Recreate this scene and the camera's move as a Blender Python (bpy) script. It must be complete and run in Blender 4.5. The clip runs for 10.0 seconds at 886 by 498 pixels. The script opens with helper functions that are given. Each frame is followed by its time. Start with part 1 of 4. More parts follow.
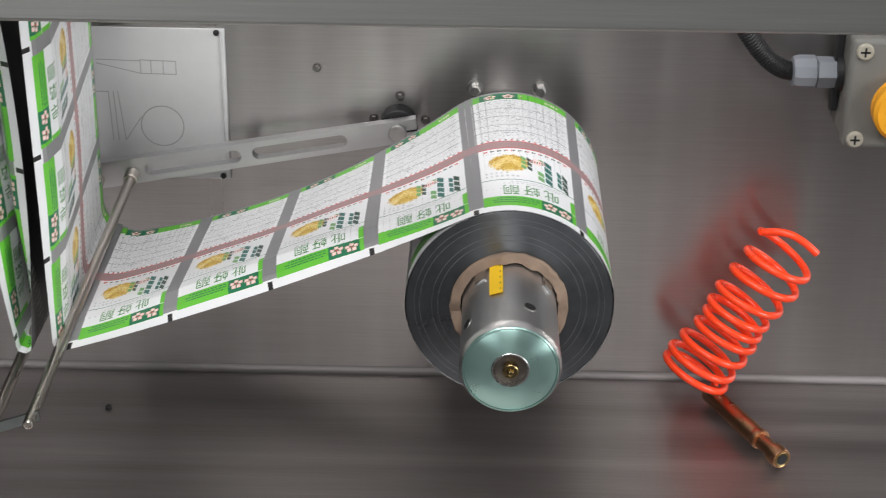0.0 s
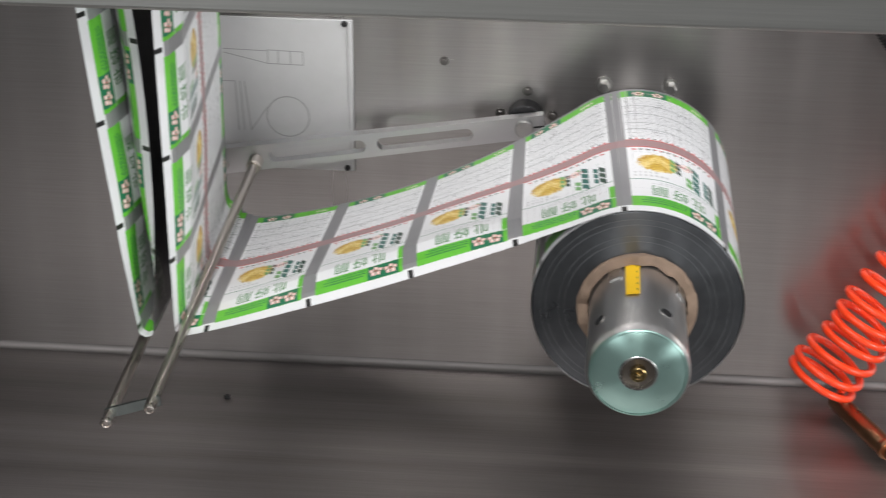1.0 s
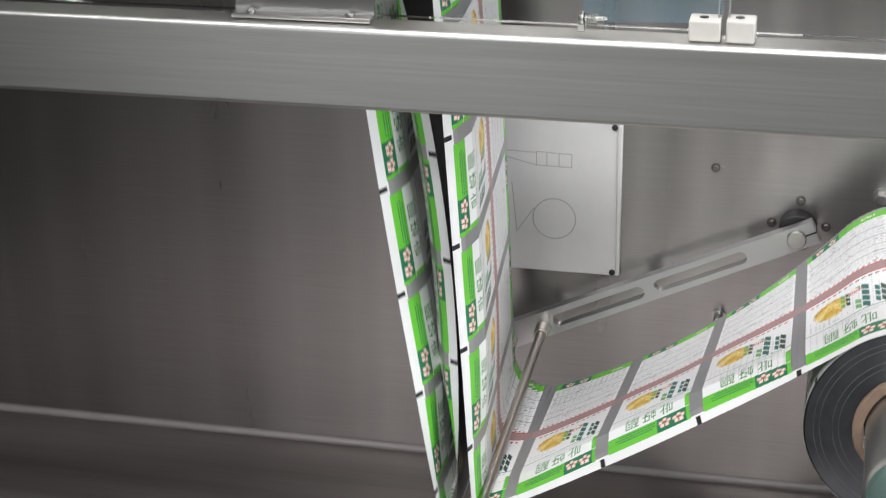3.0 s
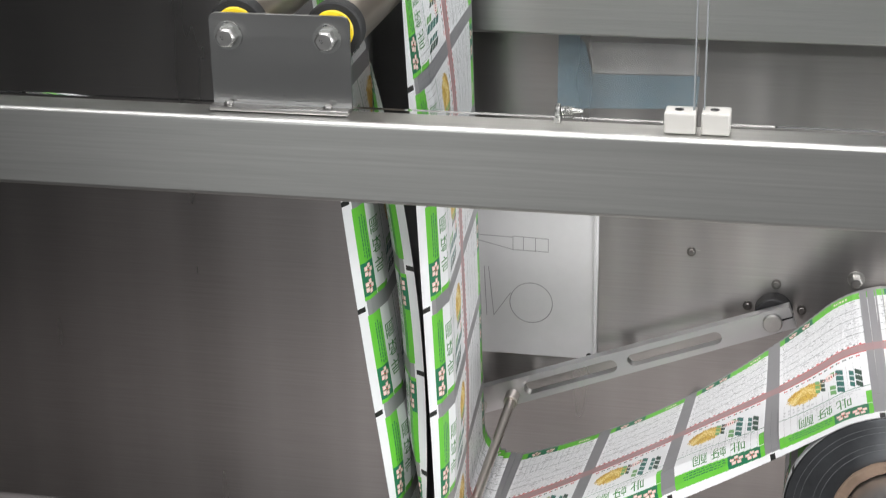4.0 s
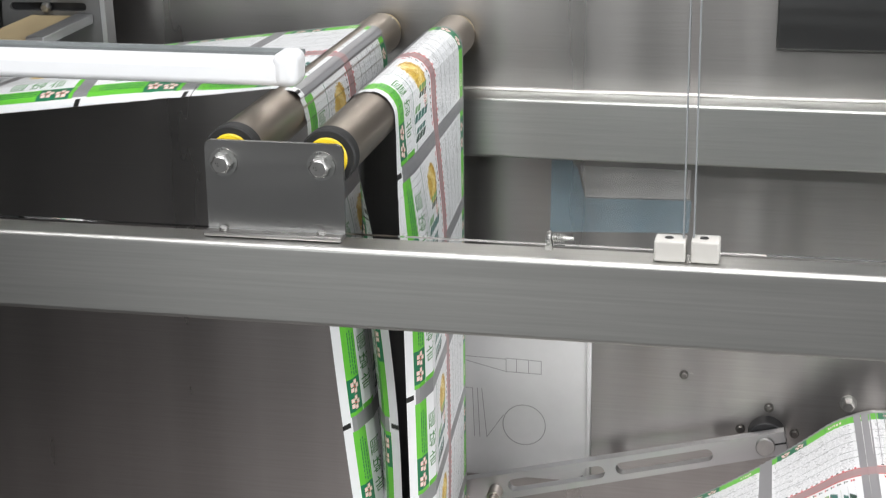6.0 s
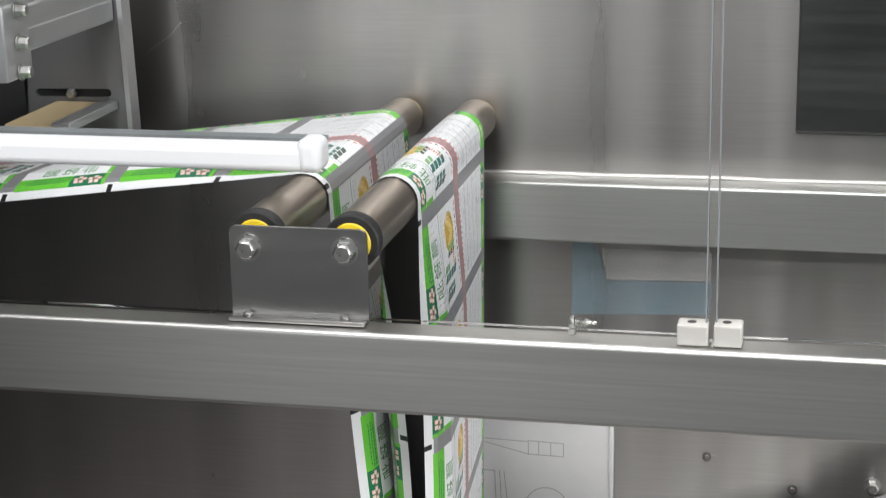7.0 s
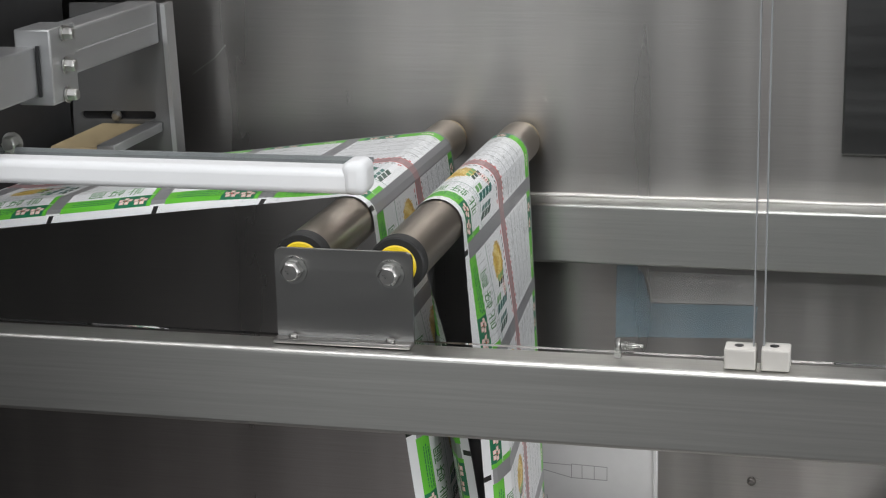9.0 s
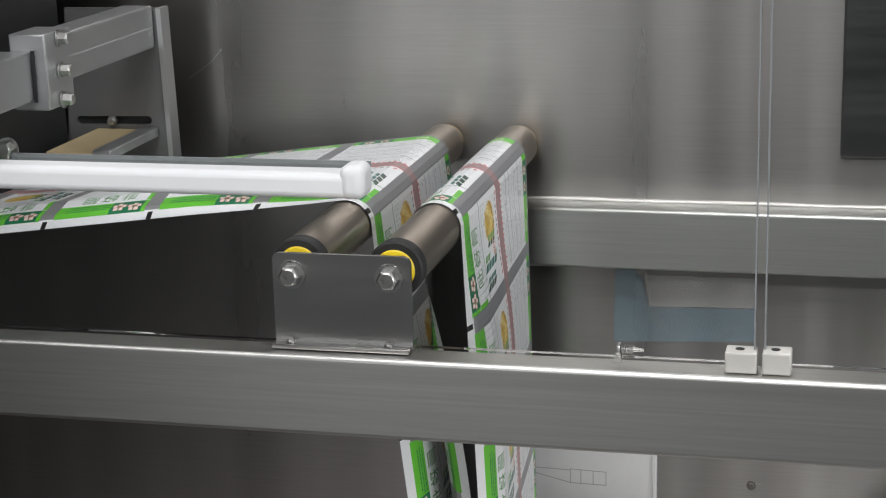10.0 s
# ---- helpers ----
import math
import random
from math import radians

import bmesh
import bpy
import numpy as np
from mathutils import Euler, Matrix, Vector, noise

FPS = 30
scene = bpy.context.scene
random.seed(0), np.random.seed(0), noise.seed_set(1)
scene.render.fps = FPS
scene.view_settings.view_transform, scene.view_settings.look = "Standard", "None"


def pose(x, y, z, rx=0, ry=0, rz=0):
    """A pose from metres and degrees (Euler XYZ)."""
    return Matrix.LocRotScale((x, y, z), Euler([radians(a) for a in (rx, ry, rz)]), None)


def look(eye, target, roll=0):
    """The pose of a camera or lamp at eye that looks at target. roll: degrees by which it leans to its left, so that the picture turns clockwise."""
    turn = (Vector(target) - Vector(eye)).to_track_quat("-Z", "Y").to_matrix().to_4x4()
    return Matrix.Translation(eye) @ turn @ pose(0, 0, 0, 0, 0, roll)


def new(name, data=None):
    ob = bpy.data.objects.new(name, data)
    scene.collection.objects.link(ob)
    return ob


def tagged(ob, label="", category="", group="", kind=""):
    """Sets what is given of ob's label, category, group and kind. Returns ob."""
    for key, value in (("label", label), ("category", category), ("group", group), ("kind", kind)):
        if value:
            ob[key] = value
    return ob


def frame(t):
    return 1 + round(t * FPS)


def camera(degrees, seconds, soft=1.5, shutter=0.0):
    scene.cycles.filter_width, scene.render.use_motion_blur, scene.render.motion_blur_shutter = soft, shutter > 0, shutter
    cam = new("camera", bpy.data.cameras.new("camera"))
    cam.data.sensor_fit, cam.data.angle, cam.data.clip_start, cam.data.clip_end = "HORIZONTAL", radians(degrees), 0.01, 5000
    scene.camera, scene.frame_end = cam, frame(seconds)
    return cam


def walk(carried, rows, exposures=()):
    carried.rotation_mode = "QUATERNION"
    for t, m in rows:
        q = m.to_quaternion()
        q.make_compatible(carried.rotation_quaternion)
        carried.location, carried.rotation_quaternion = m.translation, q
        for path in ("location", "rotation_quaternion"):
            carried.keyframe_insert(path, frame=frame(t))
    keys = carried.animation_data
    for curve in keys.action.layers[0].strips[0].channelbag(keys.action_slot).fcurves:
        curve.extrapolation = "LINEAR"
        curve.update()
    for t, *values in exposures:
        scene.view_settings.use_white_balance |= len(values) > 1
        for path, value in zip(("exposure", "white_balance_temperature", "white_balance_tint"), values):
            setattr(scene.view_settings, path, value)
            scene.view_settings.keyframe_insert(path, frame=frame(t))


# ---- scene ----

# camera path: seconds, x, y, z, yaw (left), pitch (up), lean
LENS = 28.29
PATH = [
    (0.0, -0.028, -1.484, 0.886, 1.110, -26.842, 0.563),
    (0.5, -0.036, -1.478, 0.883, 2.458, -27.053, 0.542),
    (1.0, -0.045, -1.467, 0.882, 4.973, -27.146, 0.208),
    (1.5, -0.061, -1.461, 0.882, 9.031, -26.733, -0.906),
    (2.0, -0.068, -1.454, 0.879, 12.803, -26.391, -2.031),
    (2.5, -0.072, -1.451, 0.879, 14.032, -25.233, -1.373),
    (2.7, -0.073, -1.451, 0.881, 13.750, -24.800, -1.300),
    (3.8, -0.077, -1.449, 0.896, 12.700, -22.250, -1.140),
    (4.0, -0.077, -1.449, 0.898, 12.420, -21.834, -1.136),
    (4.5, -0.075, -1.449, 0.901, 12.339, -20.754, -0.954),
    (5.0, -0.073, -1.450, 0.904, 12.400, -19.923, -0.915),
    (5.5, -0.072, -1.450, 0.906, 12.203, -19.179, -0.765),
    (6.8, -0.075, -1.457, 0.913, 12.670, -16.150, -1.150),
    (7.0, -0.075, -1.457, 0.914, 12.821, -15.618, -1.178),
    (7.5, -0.078, -1.455, 0.914, 13.303, -14.501, -1.131),
    (8.0, -0.078, -1.455, 0.914, 14.046, -14.400, -1.571),
    (8.5, -0.078, -1.455, 0.915, 14.369, -14.570, -1.682),
    (9.0, -0.080, -1.456, 0.914, 14.092, -14.878, -1.388),
    (9.5, -0.082, -1.452, 0.912, 13.940, -14.804, -1.569),
    (10.0, -0.084, -1.451, 0.912, 13.901, -14.718, -1.554),
]


def aim(x, y, z, yaw, pitch, lean):
    a, p = radians(yaw), radians(pitch)
    way = Vector((-math.sin(a) * math.cos(p), math.cos(a) * math.cos(p), math.sin(p)))
    eye = Vector((x, y, z))
    return look(eye, eye + way, lean)


cam = camera(LENS, 10.0, soft=1.1, shutter=0.4)
walk(cam, [(r[0], aim(*r[1:])) for r in PATH], [(0.0, 0.33), (1.2, 0.32), (1.5, 0.24), (2.0, 0.25), (2.5, 0.45), (2.7, 0.5), (4.0, 0.60), (5.5, 0.54), (6.9, 0.42), (7.1, 0.37), (7.5, 0.34), (8.2, 0.02), (10.0, -0.01)])

# ---- light ----
world = bpy.data.worlds.new("world")
scene.world = world
world.use_nodes = True
world.node_tree.nodes["Background"].inputs[0].default_value = (0.75, 0.82, 0.92, 1)
world.node_tree.nodes["Background"].inputs[1].default_value = 0.10


def area(name, at, target, sx, sy, watts, colour=(1, 0.98, 0.95)):
    d = bpy.data.lights.new(name, "AREA")
    d.shape, d.size, d.size_y, d.energy, d.color = "RECTANGLE", sx, sy, watts, colour
    ob = new(name, d)
    ob.matrix_world = look(at, target)
    return ob


area("hall_light_front", (-0.58, -1.85, 2.55), (-0.58, -1.85, 0), 0.7, 0.6, 30, (1.0, 0.985, 0.985))
area("hall_light_back", (0.0, -3.5, 2.55), (0.0, -3.5, 0), 0.9, 0.5, 45, (1.0, 0.985, 0.985))
area("hall_light_tube", (-0.3, -1.15, 2.57), (-0.3, -1.15, 0), 3.2, 0.50, 40, (1.0, 0.975, 0.995))
# unseen fill lamps set in added openings of the east and south hall walls
area("fill_light_east", (4.9, -3.3, 1.2), (0.0, -1.2, 0.8), 2.6, 1.7, 155, (0.98, 0.985, 1.0))
area("fill_light_south", (-2.2, -5.95, 1.2), (-2.2, 0.0, 1.2), 1.9, 1.7, 22, (0.985, 0.99, 1.0))

# ---- materials ----


def nodes_of(name):
    m = bpy.data.materials.new(name)
    m.use_nodes = True
    nt = m.node_tree
    return m, nt, nt.nodes["Principled BSDF"]


def node(nt, kind, **kw):
    n = nt.nodes.new(kind)
    for k, v in kw.items():
        n.inputs[k].default_value = v
    return n


def surface(name, col, rough=0.5, metal=0.0, var=0.12, scale=30.0, bump=0.02, stretch=(1, 1, 1), rvar=0.1, big=3.0, clear=0.0, ior=1.45):
    """Colour with grain and broad stains, uneven gloss and fine relief."""
    m, nt, b = nodes_of(name)
    L = nt.links.new
    tc = node(nt, "ShaderNodeTexCoord")
    mp = node(nt, "ShaderNodeMapping", Scale=stretch)
    L(tc.outputs["Object"], mp.inputs["Vector"])
    n1 = node(nt, "ShaderNodeTexNoise", Scale=scale, Detail=6.0, Roughness=0.65)
    n2 = node(nt, "ShaderNodeTexNoise", Scale=big, Detail=3.0)
    L(mp.outputs[0], n1.inputs["Vector"])
    L(tc.outputs["Object"], n2.inputs["Vector"])
    mix = nt.nodes.new("ShaderNodeMath")
    mix.operation = "ADD"
    L(n1.outputs["Fac"], mix.inputs[0])
    L(n2.outputs["Fac"], mix.inputs[1])
    ramp = nt.nodes.new("ShaderNodeMapRange")
    for k, v in zip(("From Min", "From Max", "To Min", "To Max"), (0.6, 1.4, 1 - var, 1 + var)):
        ramp.inputs[k].default_value = v
    L(mix.outputs[0], ramp.inputs["Value"])
    mul = nt.nodes.new("ShaderNodeVectorMath")
    mul.operation = "SCALE"
    mul.inputs[0].default_value = col
    L(ramp.outputs[0], mul.inputs["Scale"])
    L(mul.outputs[0], b.inputs["Base Color"])
    rr = nt.nodes.new("ShaderNodeMapRange")
    for k, v in zip(("From Min", "From Max", "To Min", "To Max"), (0.6, 1.4, max(0.02, rough - rvar), min(1, rough + rvar))):
        rr.inputs[k].default_value = v
    L(mix.outputs[0], rr.inputs["Value"])
    L(rr.outputs[0], b.inputs["Roughness"])
    b.inputs["Metallic"].default_value = metal
    b.inputs["IOR"].default_value = ior
    b.inputs["Coat Weight"].default_value = clear
    if bump:
        bp = node(nt, "ShaderNodeBump", Strength=bump, Distance=0.002)
        L(n1.outputs["Fac"], bp.inputs["Height"])
        L(bp.outputs[0], b.inputs["Normal"])
    return m




def brushed(name, col, rough, turn, fine, var=0.09, bump=0.06, big=2.5, streaks=(9.0, 1.0, 1.2), tone=0.06, wander=0.15):
    """Steel brushed along x: highlights are drawn out across the brushing, along the mesh's first texture axis."""
    m = surface(name, col, rough, 1.0, var, fine, bump, (0.02, 1, 1), 0.05, big)
    nt = m.node_tree
    b = nt.nodes["Principled BSDF"]
    tan = nt.nodes.new("ShaderNodeTangent")
    tan.direction_type = "UV_MAP"
    tan.uv_map = "UVMap"
    nt.links.new(tan.outputs[0], b.inputs["Tangent"])
    b.inputs["Anisotropic"].default_value = turn
    L = nt.links.new
    tc = nt.nodes.new("ShaderNodeTexCoord")
    mp = node(nt, "ShaderNodeMapping", Scale=streaks)
    L(tc.outputs["Object"], mp.inputs["Vector"])
    bands = node(nt, "ShaderNodeTexNoise", Scale=1.0, Detail=2.5, Roughness=0.5)
    L(mp.outputs[0], bands.inputs["Vector"])
    smear = node(nt, "ShaderNodeTexNoise", Scale=9.0, Detail=2.0, Roughness=0.5)
    L(tc.outputs["Object"], smear.inputs["Vector"])
    both = nt.nodes.new("ShaderNodeMath")
    both.operation = "ADD"
    L(bands.outputs["Fac"], both.inputs[0])
    # darker and lighter streaks in the base colour
    shade = nt.nodes.new("ShaderNodeMapRange")
    for k, v in zip(("From Min", "From Max", "To Min", "To Max"), (0.25, 0.75, 1 - tone, 1 + tone)):
        shade.inputs[k].default_value = v
    L(bands.outputs["Fac"], shade.inputs["Value"])
    tint = nt.nodes.new("ShaderNodeVectorMath")
    tint.operation = "SCALE"
    L(b.inputs["Base Color"].links[0].from_socket, tint.inputs[0])
    L(shade.outputs[0], tint.inputs["Scale"])
    L(tint.outputs[0], b.inputs["Base Color"])
    soft = node(nt, "ShaderNodeMapRange")
    soft.inputs["To Min"].default_value, soft.inputs["To Max"].default_value = 0.38, 0.62
    L(smear.outputs["Fac"], soft.inputs["Value"])
    L(soft.outputs[0], both.inputs[1])
    rr = nt.nodes.new("ShaderNodeMapRange")
    for k, v in zip(("From Min", "From Max", "To Min", "To Max"), (0.2, 1.8, rough - wander, rough + wander)):
        rr.inputs[k].default_value = v
    L(both.outputs[0], rr.inputs["Value"])
    L(rr.outputs[0], b.inputs["Roughness"])
    return m


def turned(m, amount):
    """Lathe marks: highlights fan out from the axis along y."""
    nt = m.node_tree
    b = nt.nodes["Principled BSDF"]
    tan = nt.nodes.new("ShaderNodeTangent")
    tan.direction_type, tan.axis = "RADIAL", "Y"
    nt.links.new(tan.outputs[0], b.inputs["Tangent"])
    b.inputs["Anisotropic"].default_value = amount
    b.inputs["Anisotropic Rotation"].default_value = 0.25


WALL_STEEL = brushed("brushed_wall_steel", (0.36, 0.348, 0.336), 0.30, 0.8, 600, 0.12, 0.06, 2.5, (20.0, 1.0, 0.22), 0.09, 0.13)
PAN_STEEL = brushed("pan_steel", (0.30, 0.275, 0.27), 0.44, 0.3, 500, 0.16, 0.05, 2.5, (0.7, 22.0, 1.0), 0.30)
BAR_STEEL = brushed("bar_steel", (0.47, 0.475, 0.455), 0.36, 0.6, 700, 0.12, 0.03, 2.5, (1.1, 300.0, 520.0), 0.05, 0.03)
PLATE_STEEL = surface("plate_steel", (0.42, 0.41, 0.40), 0.3, 1.0, 0.08, 70, 0.03, (0.06, 1, 1), 0.05)
BRIGHT_STEEL = surface("bright_steel", (0.52, 0.515, 0.50), 0.30, 1.0, 0.15, 160, 0.04)
ROLLER_STEEL = surface("roller_steel", (0.47, 0.41, 0.345), 0.3, 1.0, 0.10, 120, 0.03, (1, 0.08, 1), 0.06)
ROD_STEEL = surface("rod_steel", (0.52, 0.48, 0.44), 0.3, 1.0, 0.15, 90, 0.03, (1, 0.2, 1))
LINK_STEEL = surface("link_steel", (0.26, 0.30, 0.29), 0.35, 1.0, 0.12, 90, 0.03)
HUB_STEEL = surface("turned_hub_steel", (0.72, 0.71, 0.70), 0.36, 1.0, 0.06, 90, 0.02)
DULL_BOLT = surface("dull_bolt_steel", (0.20, 0.19, 0.18), 0.4, 1.0, 0.2, 90, 0.03)
ALU = surface("aluminium", (0.58, 0.58, 0.585), 0.42, 1.0, 0.06, 90, 0.03, (0.1, 1, 1))
# darker copy of the aluminium, with the upper left's shade put into its colour
ALU_SHADED = surface("shaded_aluminium", (0.46, 0.465, 0.47), 0.45, 1.0, 0.08, 90, 0.03, (0.1, 1, 1))
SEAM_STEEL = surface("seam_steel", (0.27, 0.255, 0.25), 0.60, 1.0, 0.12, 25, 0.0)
LIP_STEEL = surface("lip_steel", (0.56, 0.545, 0.53), 0.42, 1.0, 0.08, 40, 0.0)
GUSSET = surface("grey_gusset_steel", (0.21, 0.21, 0.21), 0.45, 0.8, 0.08, 70, 0.02, (0.06, 1, 1))
ALU_SATIN = surface("satin_aluminium_plate", (0.60, 0.60, 0.60), 0.6, 0.4, 0.06, 90, 0.02)
MANDREL = surface("mandrel_steel", (0.66, 0.65, 0.645), 0.38, 1.0, 0.10, 80, 0.03, (1, 0.15, 1))
MANDREL_CAP = surface("turned_cap_steel", (0.36, 0.55, 0.50), 0.34, 0.85, 0.08, 60, 0.03)
turned(MANDREL_CAP, 0.8)
SOCKET = surface("dull_socket_metal", (0.16, 0.14, 0.12), 0.5, 0.8, 0.2, 60, 0.03)
BRASS = surface("brass", (0.30, 0.22, 0.10), 0.3, 1.0, 0.15)
COPPER = surface("coppery_metal", (0.50, 0.27, 0.15), 0.32, 1.0, 0.15, 40)
CARD = surface("paper_core", (0.23, 0.165, 0.12), 0.9, 0.0, 0.2, 120, 0.2)
ROLL_SIDE = surface("film_roll_side", (0.125, 0.132, 0.14), 0.33, 0.85, 0.30, 40, 0.05, (1, 1, 1), 0.08, 8)
turned(ROLL_SIDE, 0.75)
BLACK = surface("black_plastic", (0.012, 0.012, 0.013), 0.5, 0, 0.2, 60)
RUBBER = surface("black_rubber", (0.02, 0.02, 0.02), 0.6, 0, 0.2, 60)
YELLOW = surface("yellow_plastic", (0.85, 0.62, 0.03), 0.4, 0, 0.08, 60)
YELLOW_LABEL = surface("yellow_label", (0.88, 0.55, 0.02), 0.5, 0, 0.05, 60)
ORANGE = surface("orange_button", (0.9, 0.40, 0.02), 0.4, 0, 0.05, 30)
RED_HOSE = surface("red_hose", (0.95, 0.06, 0.012), 0.3, 0, 0.06, 60, 0.0, clear=0.3)
WHITE_PLASTIC = surface("white_plastic", (0.78, 0.785, 0.80), 0.4, 0, 0.03, 60, 0.01)
IVORY = surface("ivory_plastic", (0.47, 0.46, 0.43), 0.45, 0, 0.05, 60, 0.01)
SCREW_IVORY = surface("dull_ivory_plastic", (0.33, 0.31, 0.25), 0.5, 0, 0.1, 60, 0.01)
GREY_PLASTIC = surface("grey_plastic", (0.19, 0.205, 0.225), 0.45, 0, 0.06, 60)
BOX_GREY = surface("box_grey", (0.155, 0.152, 0.138), 0.55, 0, 0.08, 60)
INK = surface("engraved_ink", (0.30, 0.30, 0.30), 0.6, 0, 0.1)
TAN = surface("tan_wood", (0.42, 0.33, 0.19), 0.7, 0, 0.15, 40)
HALL_WALL = surface("hall_paint", (0.16, 0.163, 0.167), 0.8, 0, 0.06, 4)
HALL_FLOOR = surface("hall_floor_paint", (0.055, 0.055, 0.055), 0.5, 0, 0.15, 6)
CEILING = surface("hall_ceiling_paint", (0.75, 0.75, 0.74), 0.8, 0, 0.05, 4)
DARK_STEEL = surface("dark_side_steel", (0.028, 0.028, 0.029), 0.5, 0.2, 0.15, 40, 0.03)
SHADE_BLACK = surface("shade_wall_black", (0.014, 0.014, 0.014), 0.75, 0.0, 0.2, 40, 0.03)
DARK_PANEL = surface("dark_panel", (0.14, 0.14, 0.14), 0.32, 1.0, 0.08, 60, 0.03, (0.05, 1, 1))
# printed film
F_WHITE = surface("film_white", (0.80, 0.81, 0.82), 0.3, 0, 0.03, 90, 0.01, clear=0.2)
F_SILVER = surface("film_silver", (0.30, 0.30, 0.31), 0.34, 0.35, 0.06, 60, 0.01)
F_GREEN = surface("film_green", (0.13, 0.50, 0.045), 0.32, 0, 0.06, 60, 0.0)
F_DGREEN = surface("film_dark_green", (0.012, 0.16, 0.075), 0.32, 0, 0.1, 60, 0.0)
F_INK = surface("film_ink", (0.02, 0.06, 0.04), 0.35, 0, 0.1, 60, 0.0)
F_GOLD = surface("film_gold", (0.60, 0.40, 0.06), 0.35, 0, 0.3, 500, 0.0)
F_PALE = surface("film_pale_gold", (0.78, 0.62, 0.26), 0.35, 0, 0.2, 500, 0.0)
F_BROWN = surface("film_brown", (0.45, 0.24, 0.03), 0.35, 0, 0.2, 500, 0.0)
F_PINK = surface("film_pink", (0.84, 0.52, 0.48), 0.35, 0, 0.2, 300, 0.0)
F_RED = surface("film_red", (0.55, 0.03, 0.03), 0.35, 0, 0.1, 60, 0.0)
F_MAUVE = surface("film_mauve", (0.38, 0.25, 0.25), 0.34, 0.1, 0.06, 60, 0.0)
F_TEXT = surface("film_small_text_grey", (0.54, 0.55, 0.56), 0.35, 0, 0.15, 300, 0.0)
F_BACK = surface("film_back", (0.17, 0.17, 0.172), 0.3, 0.3, 0.06, 60, 0.0)
F_NAME = surface("film_name_green", (0.045, 0.22, 0.045), 0.34, 0, 0.1, 60, 0.0)
F_LEAF = surface("film_leaf_green", (0.16, 0.38, 0.13), 0.34, 0, 0.1, 60, 0.0)
F_TEAL = surface("film_teal", (0.02, 0.14, 0.115), 0.34, 0, 0.1, 60, 0.0)
F_PALE_PINK = surface("film_pale_pink", (0.84, 0.70, 0.66), 0.35, 0, 0.08, 300, 0.0)
F_TEXT_DARK = surface("film_small_text_dark", (0.30, 0.305, 0.31), 0.35, 0, 0.15, 300, 0.0)
F_BLACK = surface("film_black_mark", (0.012, 0.012, 0.012), 0.35, 0, 0.1, 60, 0.0)


def acrylic(name, tint, gloss):
    m, nt, b = nodes_of(name)
    nt.nodes.remove(b)
    t = node(nt, "ShaderNodeBsdfTransparent", Color=tint)
    g = node(nt, "ShaderNodeBsdfGlossy", Roughness=0.03)
    fr = node(nt, "ShaderNodeFresnel", IOR=gloss)
    mx = nt.nodes.new("ShaderNodeMixShader")
    L = nt.links.new
    L(fr.outputs[0], mx.inputs[0])
    L(t.outputs[0], mx.inputs[1])
    L(g.outputs[0], mx.inputs[2])
    L(mx.outputs[0], nt.nodes["Material Output"].inputs[0])
    return m


ACRYLIC = acrylic("clear_acrylic", (0.97, 0.98, 0.98, 1), 1.25)
LEDGE_ACRYLIC = acrylic("thin_clear_acrylic", (0.975, 0.98, 0.98, 1), 1.04)
ACRYLIC_EDGE = surface("acrylic_edge", (0.22, 0.235, 0.24), 0.3, 0, 0.05, 60, 0.0)



def haze(name, col, weight):
    """Blurred reflection put in as colour, mostly see-through, soft and uneven."""
    m, nt, b = nodes_of(name)
    tc = nt.nodes.new("ShaderNodeTexCoord")
    n = node(nt, "ShaderNodeTexNoise", Scale=26.0, Detail=3.0, Roughness=0.6)
    nt.links.new(tc.outputs["Object"], n.inputs["Vector"])
    r = nt.nodes.new("ShaderNodeMapRange")
    for k, v in zip(("From Min", "From Max", "To Min", "To Max"), (0.3, 0.7, weight * 0.6, weight * 1.3)):
        r.inputs[k].default_value = v
    nt.links.new(n.outputs["Fac"], r.inputs["Value"])
    nt.links.new(r.outputs[0], b.inputs["Alpha"])
    b.inputs["Base Color"].default_value = (*col, 1)
    b.inputs["Roughness"].default_value = 0.5
    return m


REFLECTION_BLUE = haze("blue_reflection_haze", (0.25, 0.37, 0.44), 0.20)
REFLECTION_WHITE = haze("white_reflection_haze", (0.62, 0.61, 0.60), 0.20)

# ---- mesh helpers ----


def mesh_of(name, bm, mats, smooth=None):
    me = bpy.data.meshes.new(name)
    bm.normal_update()
    if smooth is not None:
        for f in bm.faces:
            f.smooth = True
        for e in bm.edges:
            if len(e.link_faces) == 2 and e.calc_face_angle(0) > radians(smooth):
                e.smooth = False
    bm.to_mesh(me)
    bm.free()
    for m in mats if isinstance(mats, (list, tuple)) else [mats]:
        me.materials.append(m)
    return me


def grain(ob, axis):
    """Texture axes for brushed steel: the first runs along axis, the second along x."""
    me = ob.data
    uv = me.uv_layers.new(name="UVMap")
    k = "xyz".index(axis)
    for l in me.loops:
        c = me.vertices[l.vertex_index].co
        uv.data[l.index].uv = (c[k], c[0])
    return ob


def thing(name, label, category, at=(0, 0, 0), group="", kind=""):
    ob = new(name)
    ob.location = at
    ob.empty_display_size = 0.02
    return tagged(ob, label, category, group, kind)


def part(name, bm, mat, parent, label="", at=None, smooth=35):
    ob = new(name, mesh_of(name, bm, mat, smooth))
    ob.parent = parent
    if at is not None:
        ob.matrix_basis = at if isinstance(at, Matrix) else Matrix.Translation(at)
    return tagged(ob, label)


